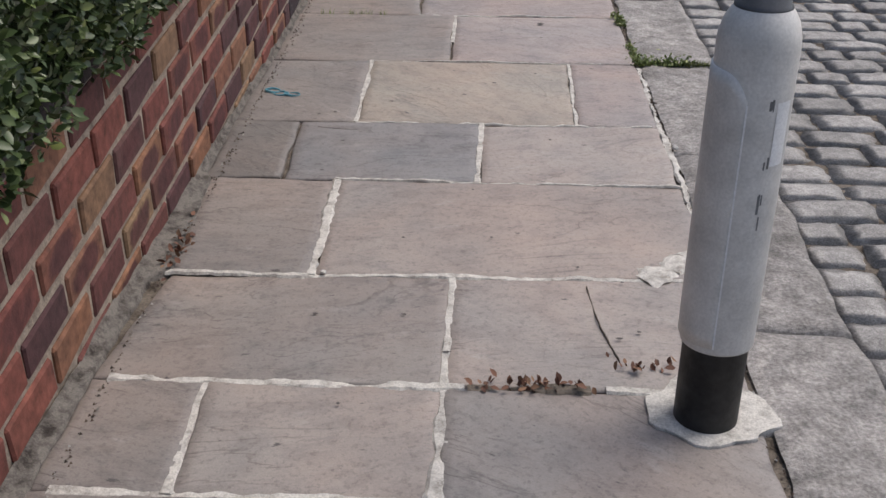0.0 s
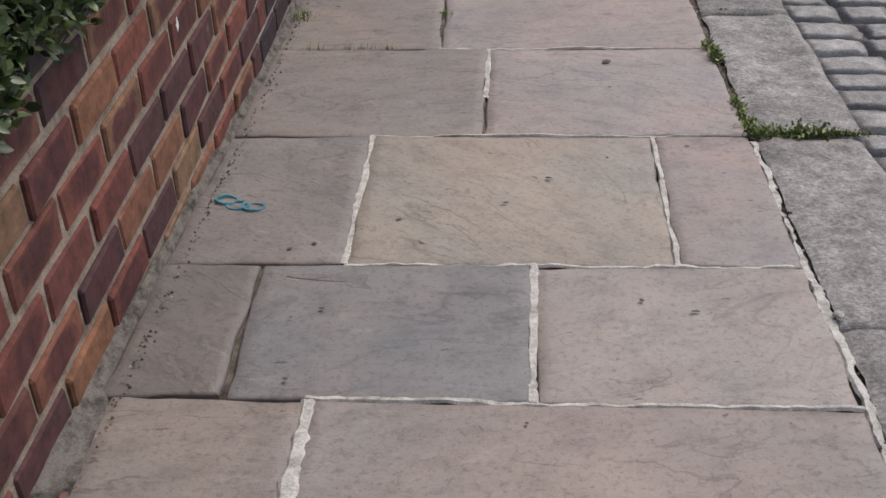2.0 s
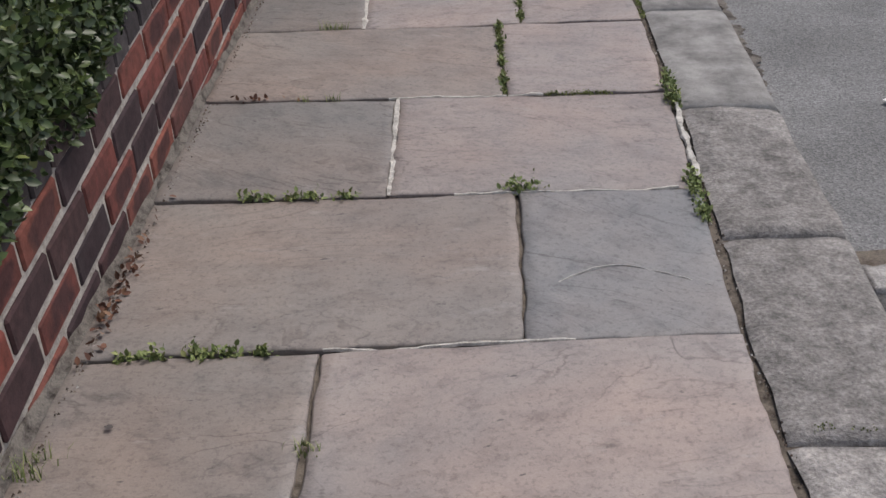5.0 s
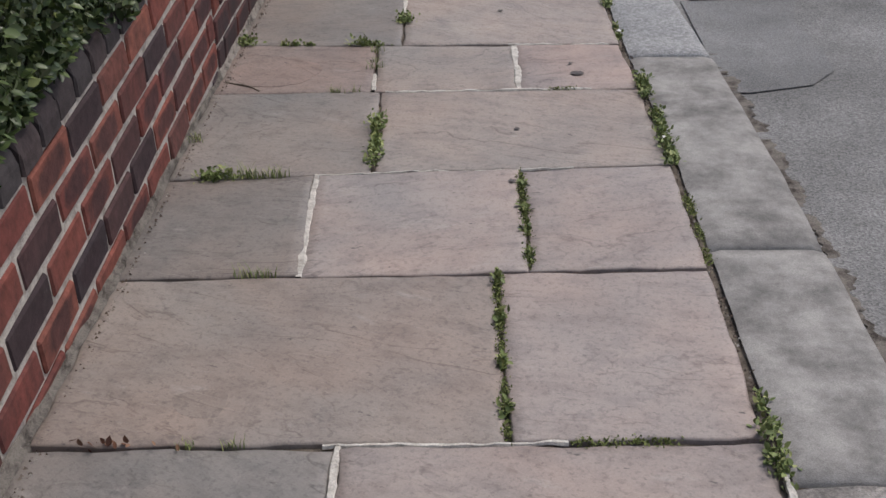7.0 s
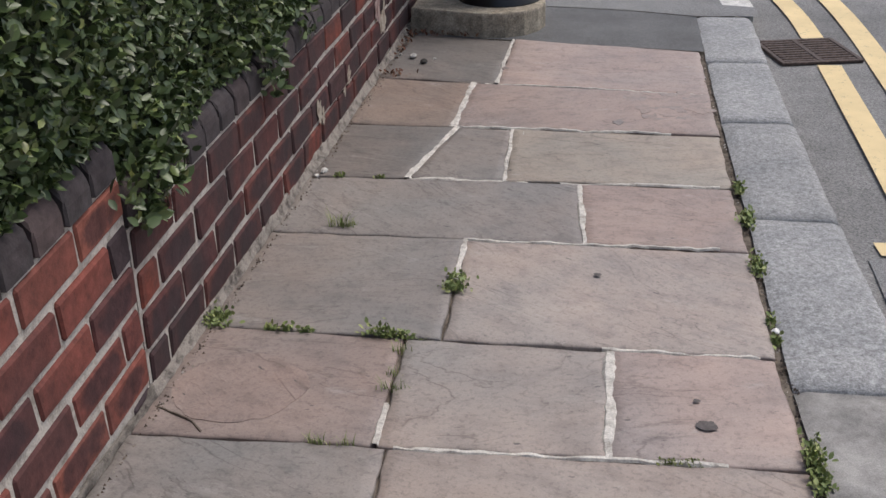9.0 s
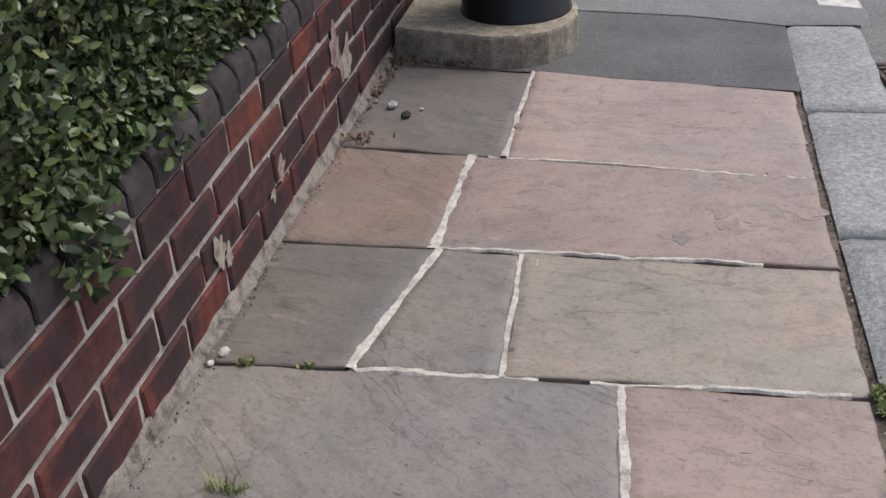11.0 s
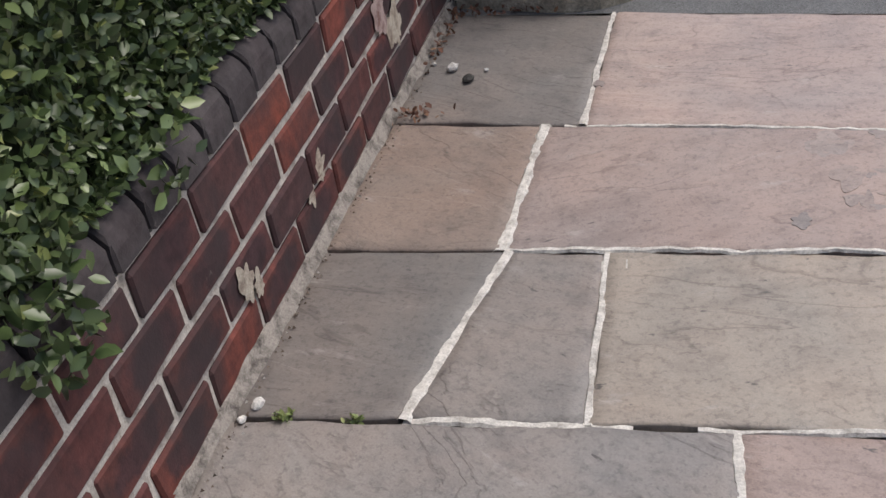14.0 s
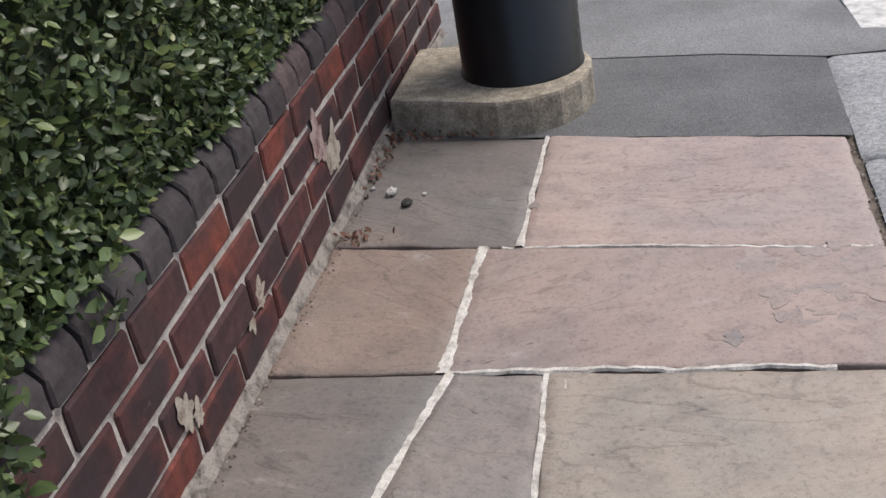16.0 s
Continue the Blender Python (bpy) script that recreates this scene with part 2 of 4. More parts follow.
M_leaf = leaf_material("privet_leaf", ((0.0, (0.036, 0.055, 0.022)), (0.45, (0.062, 0.092, 0.034)), (0.8, (0.092, 0.130, 0.046)), (0.95, (0.135, 0.18, 0.060)), (1.0, (0.21, 0.23, 0.075))), 0.36)
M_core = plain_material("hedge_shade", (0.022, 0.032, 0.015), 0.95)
M_twig = plain_material("privet_twig", (0.10, 0.075, 0.05), 0.9)
M_weed = leaf_material("weed_leaf", ((0.0, (0.12, 0.16, 0.05)), (0.6, (0.20, 0.25, 0.085)), (1.0, (0.34, 0.36, 0.14))), 0.6)
M_moss = leaf_material("moss", ((0.0, (0.09, 0.11, 0.035)), (0.6, (0.17, 0.20, 0.06)), (1.0, (0.26, 0.28, 0.10))), 0.9)
M_dead = leaf_material("dead_leaf", ((0.0, (0.10, 0.045, 0.03)), (0.6, (0.17, 0.08, 0.05)), (1.0, (0.25, 0.15, 0.09))), 0.8)
M_steel = plain_material("galvanised_grey_paint", (0.60, 0.585, 0.56), 0.40, 0.0, 0.18, 9, 0.5)
M_steel_dark = plain_material("dark_grey_paint", (0.10, 0.10, 0.105), 0.4, 0.3, 0.25, 9)
M_black = plain_material("black_gloss_paint", (0.010, 0.010, 0.011), 0.32, 0.0, 0.3, 6, 0.5)
M_rubber = plain_material("black_band_paint", (0.016, 0.016, 0.017), 0.6, 0.0, 0.5, 30)
M_sticker_glint = plain_material("white_sticker_and_glint", (0.80, 0.80, 0.80), 0.5, 0.0, 0.05)
M_scuff = plain_material("scuffed_paint", (0.17, 0.17, 0.17), 0.8)
M_iron = plain_material("rusty_cast_iron", (0.10, 0.075, 0.065), 0.65, 0.6, 0.4, 60)
M_pit_shade = plain_material("drain_depth_shade", (0.008, 0.008, 0.008), 0.9)
M_blue = plain_material("blue_marker_paint", (0.10, 0.27, 0.33), 0.8, 0.0, 0.3, 80)
M_white = plain_material("white_paper", (0.78, 0.77, 0.75), 0.8, 0.0, 0.08)
M_pebble = stone_material("pale_pebble", (0.50, 0.48, 0.45), (0.62, 0.60, 0.57), 200, 0.9, 40)
M_pebble_dark = stone_material("dark_pebble", (0.04, 0.038, 0.036), (0.07, 0.066, 0.06), 200, 0.8, 40)
M_stain = plain_material("dark_gum_stain", (0.10, 0.088, 0.085), 0.8, 0.0, 0.3, 60)
M_lime = mortar_material("limewash_splash", (0.46, 0.41, 0.34), (0.20, 0.15, 0.12))
M_pink = mortar_material("pale_lime_bloom", (0.40, 0.31, 0.29), (0.16, 0.08, 0.07))


# ---------------------------------------------------------------- mesh helpers
def mesh_of(name, verts, faces, mat, smooth=False):
    me = bpy.data.meshes.new(name)
    me.from_pydata([tuple(v) for v in verts], [], faces)
    me.materials.append(mat)
    if smooth:
        for p in me.polygons:
            p.use_smooth = True
    me.update()
    return me


def put(name, me, parent=None, m=None, label=""):
    ob = new(name, me)
    if parent:
        ob.parent = parent
    if m is not None:
        ob.matrix_basis = m
    if label:
        ob["label"] = label
    return ob


def part(name, bm, mat, parent, label="", smooth=False):
    me = bpy.data.meshes.new(name)
    bm.to_mesh(me)
    bm.free()
    me.materials.append(mat)
    if smooth:
        for p in me.polygons:
            p.use_smooth = True
    return put(name, me, parent, None, label)


def lathe(profile, n=48, a0=0.0, a1=2 * math.pi, cx=0.0, cy=0.0):
    """A turned surface from (radius, z) pairs."""
    bm = bmesh.new()
    full = abs(a1 - a0 - 2 * math.pi) < 1e-6
    k = n if full else n + 1
    rings = [[bm.verts.new((cx + r * math.cos(a0 + (a1 - a0) * i / n), cy + r * math.sin(a0 + (a1 - a0) * i / n), z)) for i in range(k)] for r, z in profile]
    for a, b in zip(rings, rings[1:]):
        for i in range(n):
            j = (i + 1) % k
            bm.faces.new((a[i], a[j], b[j], b[i]))
    return bm


def prism(points, z0, z1, bevel=0.0):
    """An upright prism over a ground outline (anticlockwise)."""
    bm = bmesh.new()
    lo = [bm.verts.new((x, y, z0)) for x, y in points]
    hi = [bm.verts.new((x, y, z1)) for x, y in points]
    top = bm.faces.new(hi)
    n = len(points)
    for i in range(n):
        bm.faces.new((lo[i], lo[(i + 1) % n], hi[(i + 1) % n], hi[i]))
    if bevel:
        bmesh.ops.bevel(bm, geom=list(top.edges), offset=bevel, segments=2, profile=0.6, affect='EDGES')
    bmesh.ops.recalc_face_normals(bm, faces=bm.faces)
    return bm


def box_mesh(name, sx, sy, sz, mat, bevel, wob=0.0, r=rng):
    """A block centred on the origin, with worn edges."""
    bm = bmesh.new()
    bmesh.ops.create_cube(bm, size=1.0)
    for v in bm.verts:
        v.co = Vector((v.co.x * sx, v.co.y * sy, v.co.z * sz)) + Vector([r.uniform(-wob, wob) for _ in range(3)])
    bmesh.ops.bevel(bm, geom=list(bm.edges), offset=bevel, segments=1, affect='EDGES')
    me = bpy.data.meshes.new(name)
    bm.to_mesh(me)
    bm.free()
    me.materials.append(mat)
    return me


def wave(x, seed, f=1.0):
    return noise.noise(Vector((x * f, seed * 7.13, 0.37)))


def ribbon(points, width, z, seed, jitter=0.35, step=0.007):
    """A ragged flat strip along a ground line; returns verts and faces."""
    verts, faces = [], []
    run = 0.0
    for (ax, ay), (bx, by) in zip(points, points[1:]):
        d = math.hypot(bx - ax, by - ay)
        k = max(2, int(d / step))
        nx, ny = -(by - ay) / d, (bx - ax) / d
        for i in range(k + 1):
            u = i / k
            s = run + d * u
            c = 0.004 * wave(s, seed, 7) + 0.0012 * wave(s, seed + 2, 45)
            w0 = width * 0.40 * (1 + jitter * 1.9 * wave(s, seed + 5, 11) + jitter * 1.2 * wave(s, seed + 6, 60))
            w1 = width * 0.40 * (1 + jitter * 1.9 * wave(s, seed + 9, 11) + jitter * 1.2 * wave(s, seed + 8, 60))
            x, y = ax + (bx - ax) * u + nx * c, ay + (by - ay) * u + ny * c
            hz = z - 0.0015 + 0.007 * wave(s, seed + 3, 8) + 0.004 * wave(s, seed + 4, 30)
            o = len(verts)
            verts += [(x + nx * w0, y + ny * w0, hz - 0.006), (x + nx * w0 * 0.6, y + ny * w0 * 0.6, hz), (x - nx * w1 * 0.6, y - ny * w1 * 0.6, hz), (x - nx * w1, y - ny * w1, hz - 0.006)]
            if i:
                for q in range(3):
                    faces.append((o - 4 + q, o - 3 + q, o + 1 + q, o + q))
        run += d
    return verts, faces


def curve_line(pts, n=8):
    """A smooth line through the points."""
    out = []
    for i in range(len(pts) - 1):
        p0, p1, p2, p3 = pts[max(0, i - 1)], pts[i], pts[i + 1], pts[min(len(pts) - 1, i + 2)]
        for k in range(n):
            t = k / n
            out.append(tuple(0.5 * (2 * p1[c] + (p2[c] - p0[c]) * t + (2 * p0[c] - 5 * p1[c] + 4 * p2[c] - p3[c]) * t * t + (3 * p1[c] - p0[c] - 3 * p2[c] + p3[c]) * t ** 3) for c in (0, 1)))
    return out + [pts[-1]]


def line_at(table, y):
    for (y0, x0), (y1, x1) in zip(table, table[1:]):
        if y <= y1:
            return x0 + (x1 - x0) * (y - y0) / (y1 - y0)
    return table[-1][1]


# lines of the kerb along the walk: (y, x)
KERB_IN = [(-4.5, 1.29), (-1.6, 1.312), (-0.3, 1.335), (2.0, 1.338), (3.2, 1.378), (4.6, 1.378), (5.4, 1.348), (6.2, 1.335), (7.2, 1.318), (9.0, 1.308)]
KERB_OUT = [(-4.5, 1.55), (-1.0, 1.578), (0.8, 1.615), (2.4, 1.638), (3.4, 1.655), (4.4, 1.652), (5.3, 1.632), (5.7, 1.606), (7.1, 1.570), (9.0, 1.560)]
ROAD_Z = -0.07

# ---------------------------------------------------------------- ground
ground = new("ground", mesh_of("ground", [(-400, -400, ROAD_Z - 0.03), (400, -400, ROAD_Z - 0.03), (400, 400, ROAD_Z - 0.03), (-400, 400, ROAD_Z - 0.03)], [(0, 1, 2, 3)], M_asphalt))
tagged(ground, "plain grey asphalt ground reaching into the distance", "ground", kind="structure")

# the asphalt road, gently uneven, beyond the setts
rv, rf = [], []
NX, NY = 46, 150
for j in range(NY + 1):
    for i in range(NX + 1):
        x, y = 1.45 + 5.0 * i / NX, 2.2 + 14.0 * j / NY
        edge = max(0.0, 2.55 + 0.05 * wave(x, 4, 4) - y)
        rv.append((x, y, ROAD_Z + 0.006 * noise.noise(Vector((x * 1.4, y * 1.4, 2))) - 0.22 * edge))
for j in range(NY):
    for i in range(NX):
        a = j * (NX + 1) + i
        rf.append((a, a + 1, a + NX + 2, a + NX + 1))
road = new("road", mesh_of("road", rv, rf, M_asphalt, True))
tagged(road, "worn grey asphalt road surface with patched edge beside kerb", "road", kind="structure")

# an older dark patch let into the road, and dirt lying along the kerb
PATCH = [(1.66, 5.14), (1.735, 5.135), (1.95, 5.20), (2.055, 5.33), (2.072, 5.55), (2.05, 5.85), (2.10, 6.05), (2.12, 6.11), (1.66, 6.11)]
patch = new("road_patch", mesh_of("road_patch", [(x, y, ROAD_Z + 0.0075) for x, y in PATCH], [tuple(range(len(PATCH)))], M_tarmac_pale))
tagged(patch, "smoother grey asphalt patch let into the road", "road patch", kind="structure")
dirt_v, dirt_f = ribbon([(1.672, 3.3), (1.690, 3.8), (1.698, 4.3), (1.690, 4.9), (1.668, 5.5)], 0.075, ROAD_Z + 0.009, 91, 0.7)
gutter = new("gutter_dirt", mesh_of("gutter_dirt", dirt_v, dirt_f, M_skirt_dark))
tagged(gutter, "dark dirt and broken asphalt along the kerb", "dirt", kind="structure")

# tarmac footway past the flags
foot = new("footway", mesh_of("footway", [(-0.4, 8.185, 0.0), (0.50, 8.085, 0.0), (1.318, 7.952, 0.0), (1.318, 8.56, 0.0), (1.0, 8.66, 0.0), (0.60, 8.72, 0.0), (-0.4, 8.95, 0.0)], [(0, 1, 2, 3, 4, 5, 6)], M_tarmac))
tagged(foot, "dark smooth tarmac footway patch next to stone flags", "footway", kind="structure")
fw = [(-0.4, 8.95), (0.6, 8.72), (1.0, 8.66), (1.318, 8.555), (1.60, 8.568), (1.61, 8.74), (1.46, 8.80), (1.42, 9.10), (1.30, 9.50), (1.12, 9.95), (0.80, 10.45), (0.3, 10.95), (-0.6, 11.5), (-6, 13.0), (-6, 9.2), (-0.9, 8.95)]
foot2 = new("footway", mesh_of("footway_far", [(x, y, 0.003) for x, y in fw], [tuple(range(len(fw)))], M_tarmac_pale))
tagged(foot2, "paler worn tarmac footway curving round the corner", "footway", kind="structure")

# garden soil behind the wall
soil = new("garden_soil", mesh_of("garden_soil", [(-8, -6, 0.02), (-0.2, -6, 0.02), (-0.2, 8.7, 0.02), (-8, 8.7, 0.02)], [(0, 1, 2, 3)], M_soil))
tagged(soil, "dark garden soil under the hedge", "soil", kind="structure")

# ---------------------------------------------------------------- flagstone pavement
pavement = new("pavement", mesh_of("pavement", [(-0.05, -6, -0.013), (1.5, -6, -0.013), (1.5, 8.7, -0.013), (-0.05, 8.7, -0.013)], [(0, 1, 2, 3)], M_soil))
tagged(pavement, "york stone flag pavement with mortar and weedy joints", "pavement", kind="structure")

GREY, WARM, PINK, RED = (0.272, 0.256, 0.244), (0.315, 0.286, 0.266), (0.335, 0.298, 0.283), (0.312, 0.262, 0.243)
BLUE, BUFF, DARK, ORANGE = (0.235, 0.236, 0.240), (0.318, 0.290, 0.252), (0.222, 0.208, 0.196), (0.290, 0.243, 0.212)
# cross joints: y at the wall and y at the kerb
CROSS = [(-3.6, -3.6), (-3.0, -3.0), (-2.32, -2.32), (-1.671, -1.660), (-1.321, -1.310), (-0.876, -0.840), (-0.300, -0.300), (0.145, 0.162), (0.781, 0.806), (1.405, 1.437), (2.004, 2.084),
         (2.660, 2.697), (3.268, 3.300), (3.863, 3.913), (4.384, 4.463), (4.990, 5.028), (5.440, 5.436), (5.996, 5.990), (6.412, 6.432), (6.925, 6.905), (7.478, 7.352), (8.168, 7.950)]
FOOT = [(-4.0, -0.012), (-0.90, -0.010), (-0.87, 0.040), (-0.31, 0.006), (-0.29, -0.012), (0.3, -0.014), (1.2, 0.0), (2.7, 0.002), (3.4, 0.004), (5.2, 0.002), (7.0, 0.010), (9.0, 0.012)]


def wall_foot(y):
    """Where the flags begin along the foot of the wall."""
    return line_at(FOOT, y)


# for each row its long joints (x at its near end, x at its far end) and its stones' colours
FLAGS = [([(0.6, 0.6)], [WARM, GREY]), ([(0.4, 0.4)], [GREY, WARM]), ([(0.75, 0.75)], [WARM, GREY]),
         ([(0.234, 0.227), (0.698, 0.697)], [GREY, WARM, GREY]), ([(0.698, 0.703)], [WARM, WARM]), ([(0.372, 0.366)], [WARM, WARM]),
         ([(0.210, 0.196), (0.759, 0.764)], [DARK, BLUE, WARM]), ([(0.370, 0.364), (1.065, 1.081)], [GREY, BUFF, PINK]), ([(0.650, 0.650)], [WARM, PINK]),
         ([(0.504, 0.497)], [WARM, PINK]), ([(0.901, 0.905)], [WARM, BLUE]), ([(0.589, 0.578)], [GREY, PINK]), ([(0.890, 0.881)], [WARM, PINK]),
         ([(0.425, 0.403), (0.959, 0.953)], [GREY, PINK, PINK]), ([(0.556, 0.534)], [GREY, WARM]), ([(0.512, 0.495), (0.973, 0.969)], [RED, WARM, RED]),
         ([(0.581, 0.564)], [GREY, WARM]), ([(0.890, 0.858)], [GREY, RED]), ([(0.320, 0.411), (0.626, 0.607)], [DARK, DARK, BUFF]), ([(0.394, 0.406)], [ORANGE, RED]), ([(0.492, 0.500)], [DARK, RED])]


def flag(corners, tone, seed):
    """One riven flagstone inside its four corners, with ragged, slightly dished edges."""
    (ax, ay), (bx, by), (cx, cy), (dx, dy) = corners
    n, k = max(10, int((bx - ax) / 0.03)), max(10, int((dy - ay) / 0.03))
    gap = 0.004
    tilt = (rng.uniform(-0.0025, 0.0025), rng.uniform(-0.0025, 0.0025))
    verts, faces = [], []
    rim_u, rim_v = 0.009 / (bx - ax), 0.009 / (dy - ay)
    us = [0.0, rim_u] + [i / (n - 2) for i in range(1, n - 2)] + [1 - rim_u, 1.0]
    vs = [0.0, rim_v] + [j / (k - 2) for j in range(1, k - 2)] + [1 - rim_v, 1.0]
    for j in range(k + 1):
        v = vs[j]
        for i in range(n + 1):
            u = us[i]
            x = (ax + (bx - ax) * u) * (1 - v) + (dx + (cx - dx) * u) * v
            y = (ay + (by - ay) * u) * (1 - v) + (dy + (cy - dy) * u) * v
            x += gap if i == 0 else -gap if i == n else 0
            y += gap if j == 0 else -gap if j == k else 0
            if i in (0, 1, n - 1, n):
                i0 = 0 if i < 2 else n
                x += 0.008 * wave(y, seed + i0, 9) + 0.004 * wave(y, seed + i0, 40)
            if j in (0, 1, k - 1, k):
                j0 = 0 if j < 2 else k
                y += 0.008 * wave(x, seed + j0 + 3, 9) + 0.004 * wave(x, seed + j0, 40)
            e = i in (0, n) or j in (0, k)
            z = 0.004 * noise.noise(Vector((x * 3, y * 5, seed))) + tilt[0] * (u - 0.5) * 2 + tilt[1] * (v - 0.5) * 2 - (0.004 + 0.003 * abs(wave(x + y, seed, 20)) if e else 0)
            verts.append((x, y, z))
    for j in range(k):
        for i in range(n):
            a = j * (n + 1) + i
            faces.append((a, a + 1, a + n + 2, a + n + 1))
    rim = [i for i in range(n + 1)] + [j * (n + 1) + n for j in range(1, k + 1)] + [k * (n + 1) + i for i in range(n - 1, -1, -1)] + [j * (n + 1) for j in range(k - 1, 0, -1)]
    o = len(verts)
    verts += [(verts[r][0], verts[r][1], -0.05) for r in rim]
    for q in range(len(rim)):
        r = (q + 1) % len(rim)
        faces.append((rim[q], o + q, o + r, rim[r]))
    ob = put("flagstone", mesh_of("flagstone", verts, faces, M_flag, False), pavement)
    for p in ob.data.polygons[:n * k]:
        p.use_smooth = True
    # wall-side flags: greyer stone, with the shade of wall and hedge toned in
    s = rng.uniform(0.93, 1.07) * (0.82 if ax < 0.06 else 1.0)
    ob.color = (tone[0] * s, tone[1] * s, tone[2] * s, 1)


def cross_y(row, x):
    a, b = CROSS[row]
    return a + (b - a) * x / 1.34


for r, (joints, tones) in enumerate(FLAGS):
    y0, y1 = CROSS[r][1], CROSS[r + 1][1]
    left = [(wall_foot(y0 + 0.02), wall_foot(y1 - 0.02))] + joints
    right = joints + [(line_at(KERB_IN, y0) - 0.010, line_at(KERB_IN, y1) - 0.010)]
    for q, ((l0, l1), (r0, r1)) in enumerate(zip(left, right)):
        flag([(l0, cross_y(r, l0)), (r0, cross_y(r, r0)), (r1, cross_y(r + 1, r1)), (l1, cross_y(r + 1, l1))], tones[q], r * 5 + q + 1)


# white mortar that fills some of the joints
def mortar_line(points, width, seed, mat=M_joint, z=0.003, jitter=0.35):
    v, f = ribbon(points, width, z, seed, jitter)
    put("joint_mortar", mesh_of("joint_mortar", v, f, mat), pavement)


def along(row, x0, x1):
    return [(x0, cross_y(row, x0)), (x1, cross_y(row, x1))]


def joint(row, q, u0=0.0, u1=1.0):
    x0, x1 = FLAGS[row][0][q]
    y0, y1 = cross_y(row, x0), cross_y(row + 1, x1)
    return [(x0 + (x1 - x0) * u0, y0 + (y1 - y0) * u0), (x0 + (x1 - x0) * u1, y0 + (y1 - y0) * u1)]


MORTAR = [(along(3, 0.03, 0.72), 0.035), (joint(3, 0), 0.030), (joint(3, 1), 0.042), (along(4, 0.03, 0.74), 0.034), (along(4, 1.02, 1.15), 0.03), (joint(4, 0), 0.026),
          (along(5, 0.03, 1.32), 0.026), (joint(5, 0), 0.034), (along(6, 0.36, 1.32), 0.016), (joint(6, 1), 0.026), (along(7, 0.37, 1.30), 0.014), (joint(7, 0), 0.024),
          (joint(7, 1), 0.022), (along(8, 0.36, 1.2), 0.010), (joint(8, 0, 0.4, 1.0), 0.024), (along(9, 0.5, 1.15), 0.014), (along(10, 0.5, 1.0), 0.010), (along(11, 0.75, 1.3), 0.010),
          (joint(11, 0), 0.022), (along(12, 0.55, 1.0), 0.012), (joint(13, 0), 0.024), (along(14, 0.4, 1.1), 0.010), (along(15, 0.55, 1.2), 0.016), (joint(15, 0, 0.0, 0.35), 0.022),
          (joint(15, 1), 0.030), (along(16, 0.95, 1.3), 0.016), (joint(16, 0, 0.55, 1.0), 0.018), (along(17, 0.56, 1.25), 0.014), (joint(17, 0), 0.022),
          (along(18, 0.32, 0.70), 0.026), (along(18, 0.80, 1.28), 0.018), (joint(18, 0), 0.028), (joint(18, 1), 0.020), (along(19, 0.41, 1.15), 0.018), (joint(19, 0), 0.034),
          (along(20, 0.45, 1.28), 0.014), (joint(20, 0), 0.022)]
for q, (pts, w) in enumerate(MORTAR):
    mortar_line(pts, w, q + 1)
# kerb-side mortar in its first stretch, and a plug where the stones meet
mortar_line([(1.325, -0.85), (1.33, -0.3), (1.326, 0.2), (1.33, 0.78)], 0.026, 61, z=0.001, jitter=0.6)
mortar_line([(1.15, -0.85), (1.22, -0.80), (1.27, -0.74), (1.315, -0.70)], 0.085, 62, z=0.006)
mortar_line([(0.60, 6.868), (0.65, 6.872)], 0.055, 63)
mortar_line([(1.37, 3.25), (1.355, 2.75)], 0.018, 64, jitter=0.8)
# the open joint is full of soil
mortar_line([(0.745, -1.318), (0.99, -1.312)], 0.046, 65, M_soil, 0.0015, 0.2)
# a fine crack across one flag
mortar_line([(1.056, -1.214), (1.03, -1.05), (1.013, -0.892)], 0.0032, 66, M_soil, 0.0045, 0.3)
# hairline cracks
mortar_line([(0.02, 5.09), (0.12, 5.04), (0.15, 5.01)], 0.006, 67, M_soil, 0.0045, 0.3)


# a paler thread of stone across the blue flag
mortar_line(curve_line([(0.98, 2.28), (1.12, 2.34), (1.30, 2.26)]), 0.0028, 81, M_joint, 0.0040, 0.9)


def stone_layer(cx, cy, rx, ry, seed, tone, lobes=0.25, thick=0.0016):
    """A thin scale of stone left standing where the bed above it has flaked away."""
    n = 44
    pts = []
    for i in range(n):
        a = 2 * math.pi * i / n
        k = 1 + lobes * noise.noise(Vector((math.cos(a) * 1.4, math.sin(a) * 1.4, seed * 2.3))) + 0.06 * noise.noise(Vector((math.cos(a) * 6, math.sin(a) * 6, seed)))
        pts.append((cx + rx * k * math.cos(a), cy + ry * k * math.sin(a)))
    ob = part("stone_layer", prism(pts, -0.01, 0.0008 + thick, 0.0006), M_flag, pavement)
    ob.color = (*tone, 1)


stone_layer(0.180, 5.185, 0.145, 0.135, 1, (0.270, 0.222, 0.205), 0.12)
# weathered scales on the red flag and its neighbour
for q in range(26):
    stone_layer(rng.uniform(0.96, 1.27), rng.uniform(7.00, 7.38), rng.uniform(0.012, 0.040), rng.uniform(0.012, 0.045), q + 3, (0.285, 0.246, 0.229), 0.9, 0.0004 + 0.0005 * rng.random())
for q in range(7):
    stone_layer(rng.uniform(0.50, 0.64), rng.uniform(7.60, 7.80), rng.uniform(0.010, 0.030), rng.uniform(0.008, 0.022), q + 30, (0.285, 0.242, 0.226), 0.9, 0.0004)
# a darker skin left on the blue flag
stone_layer(0.47, 0.085, 0.17, 0.036, 51, (0.178, 0.178, 0.182), 0.9, 0.0016)
stone_layer(0.30, 3.40, 0.060, 0.045, 52, (0.25, 0.228, 0.212), 0.3)
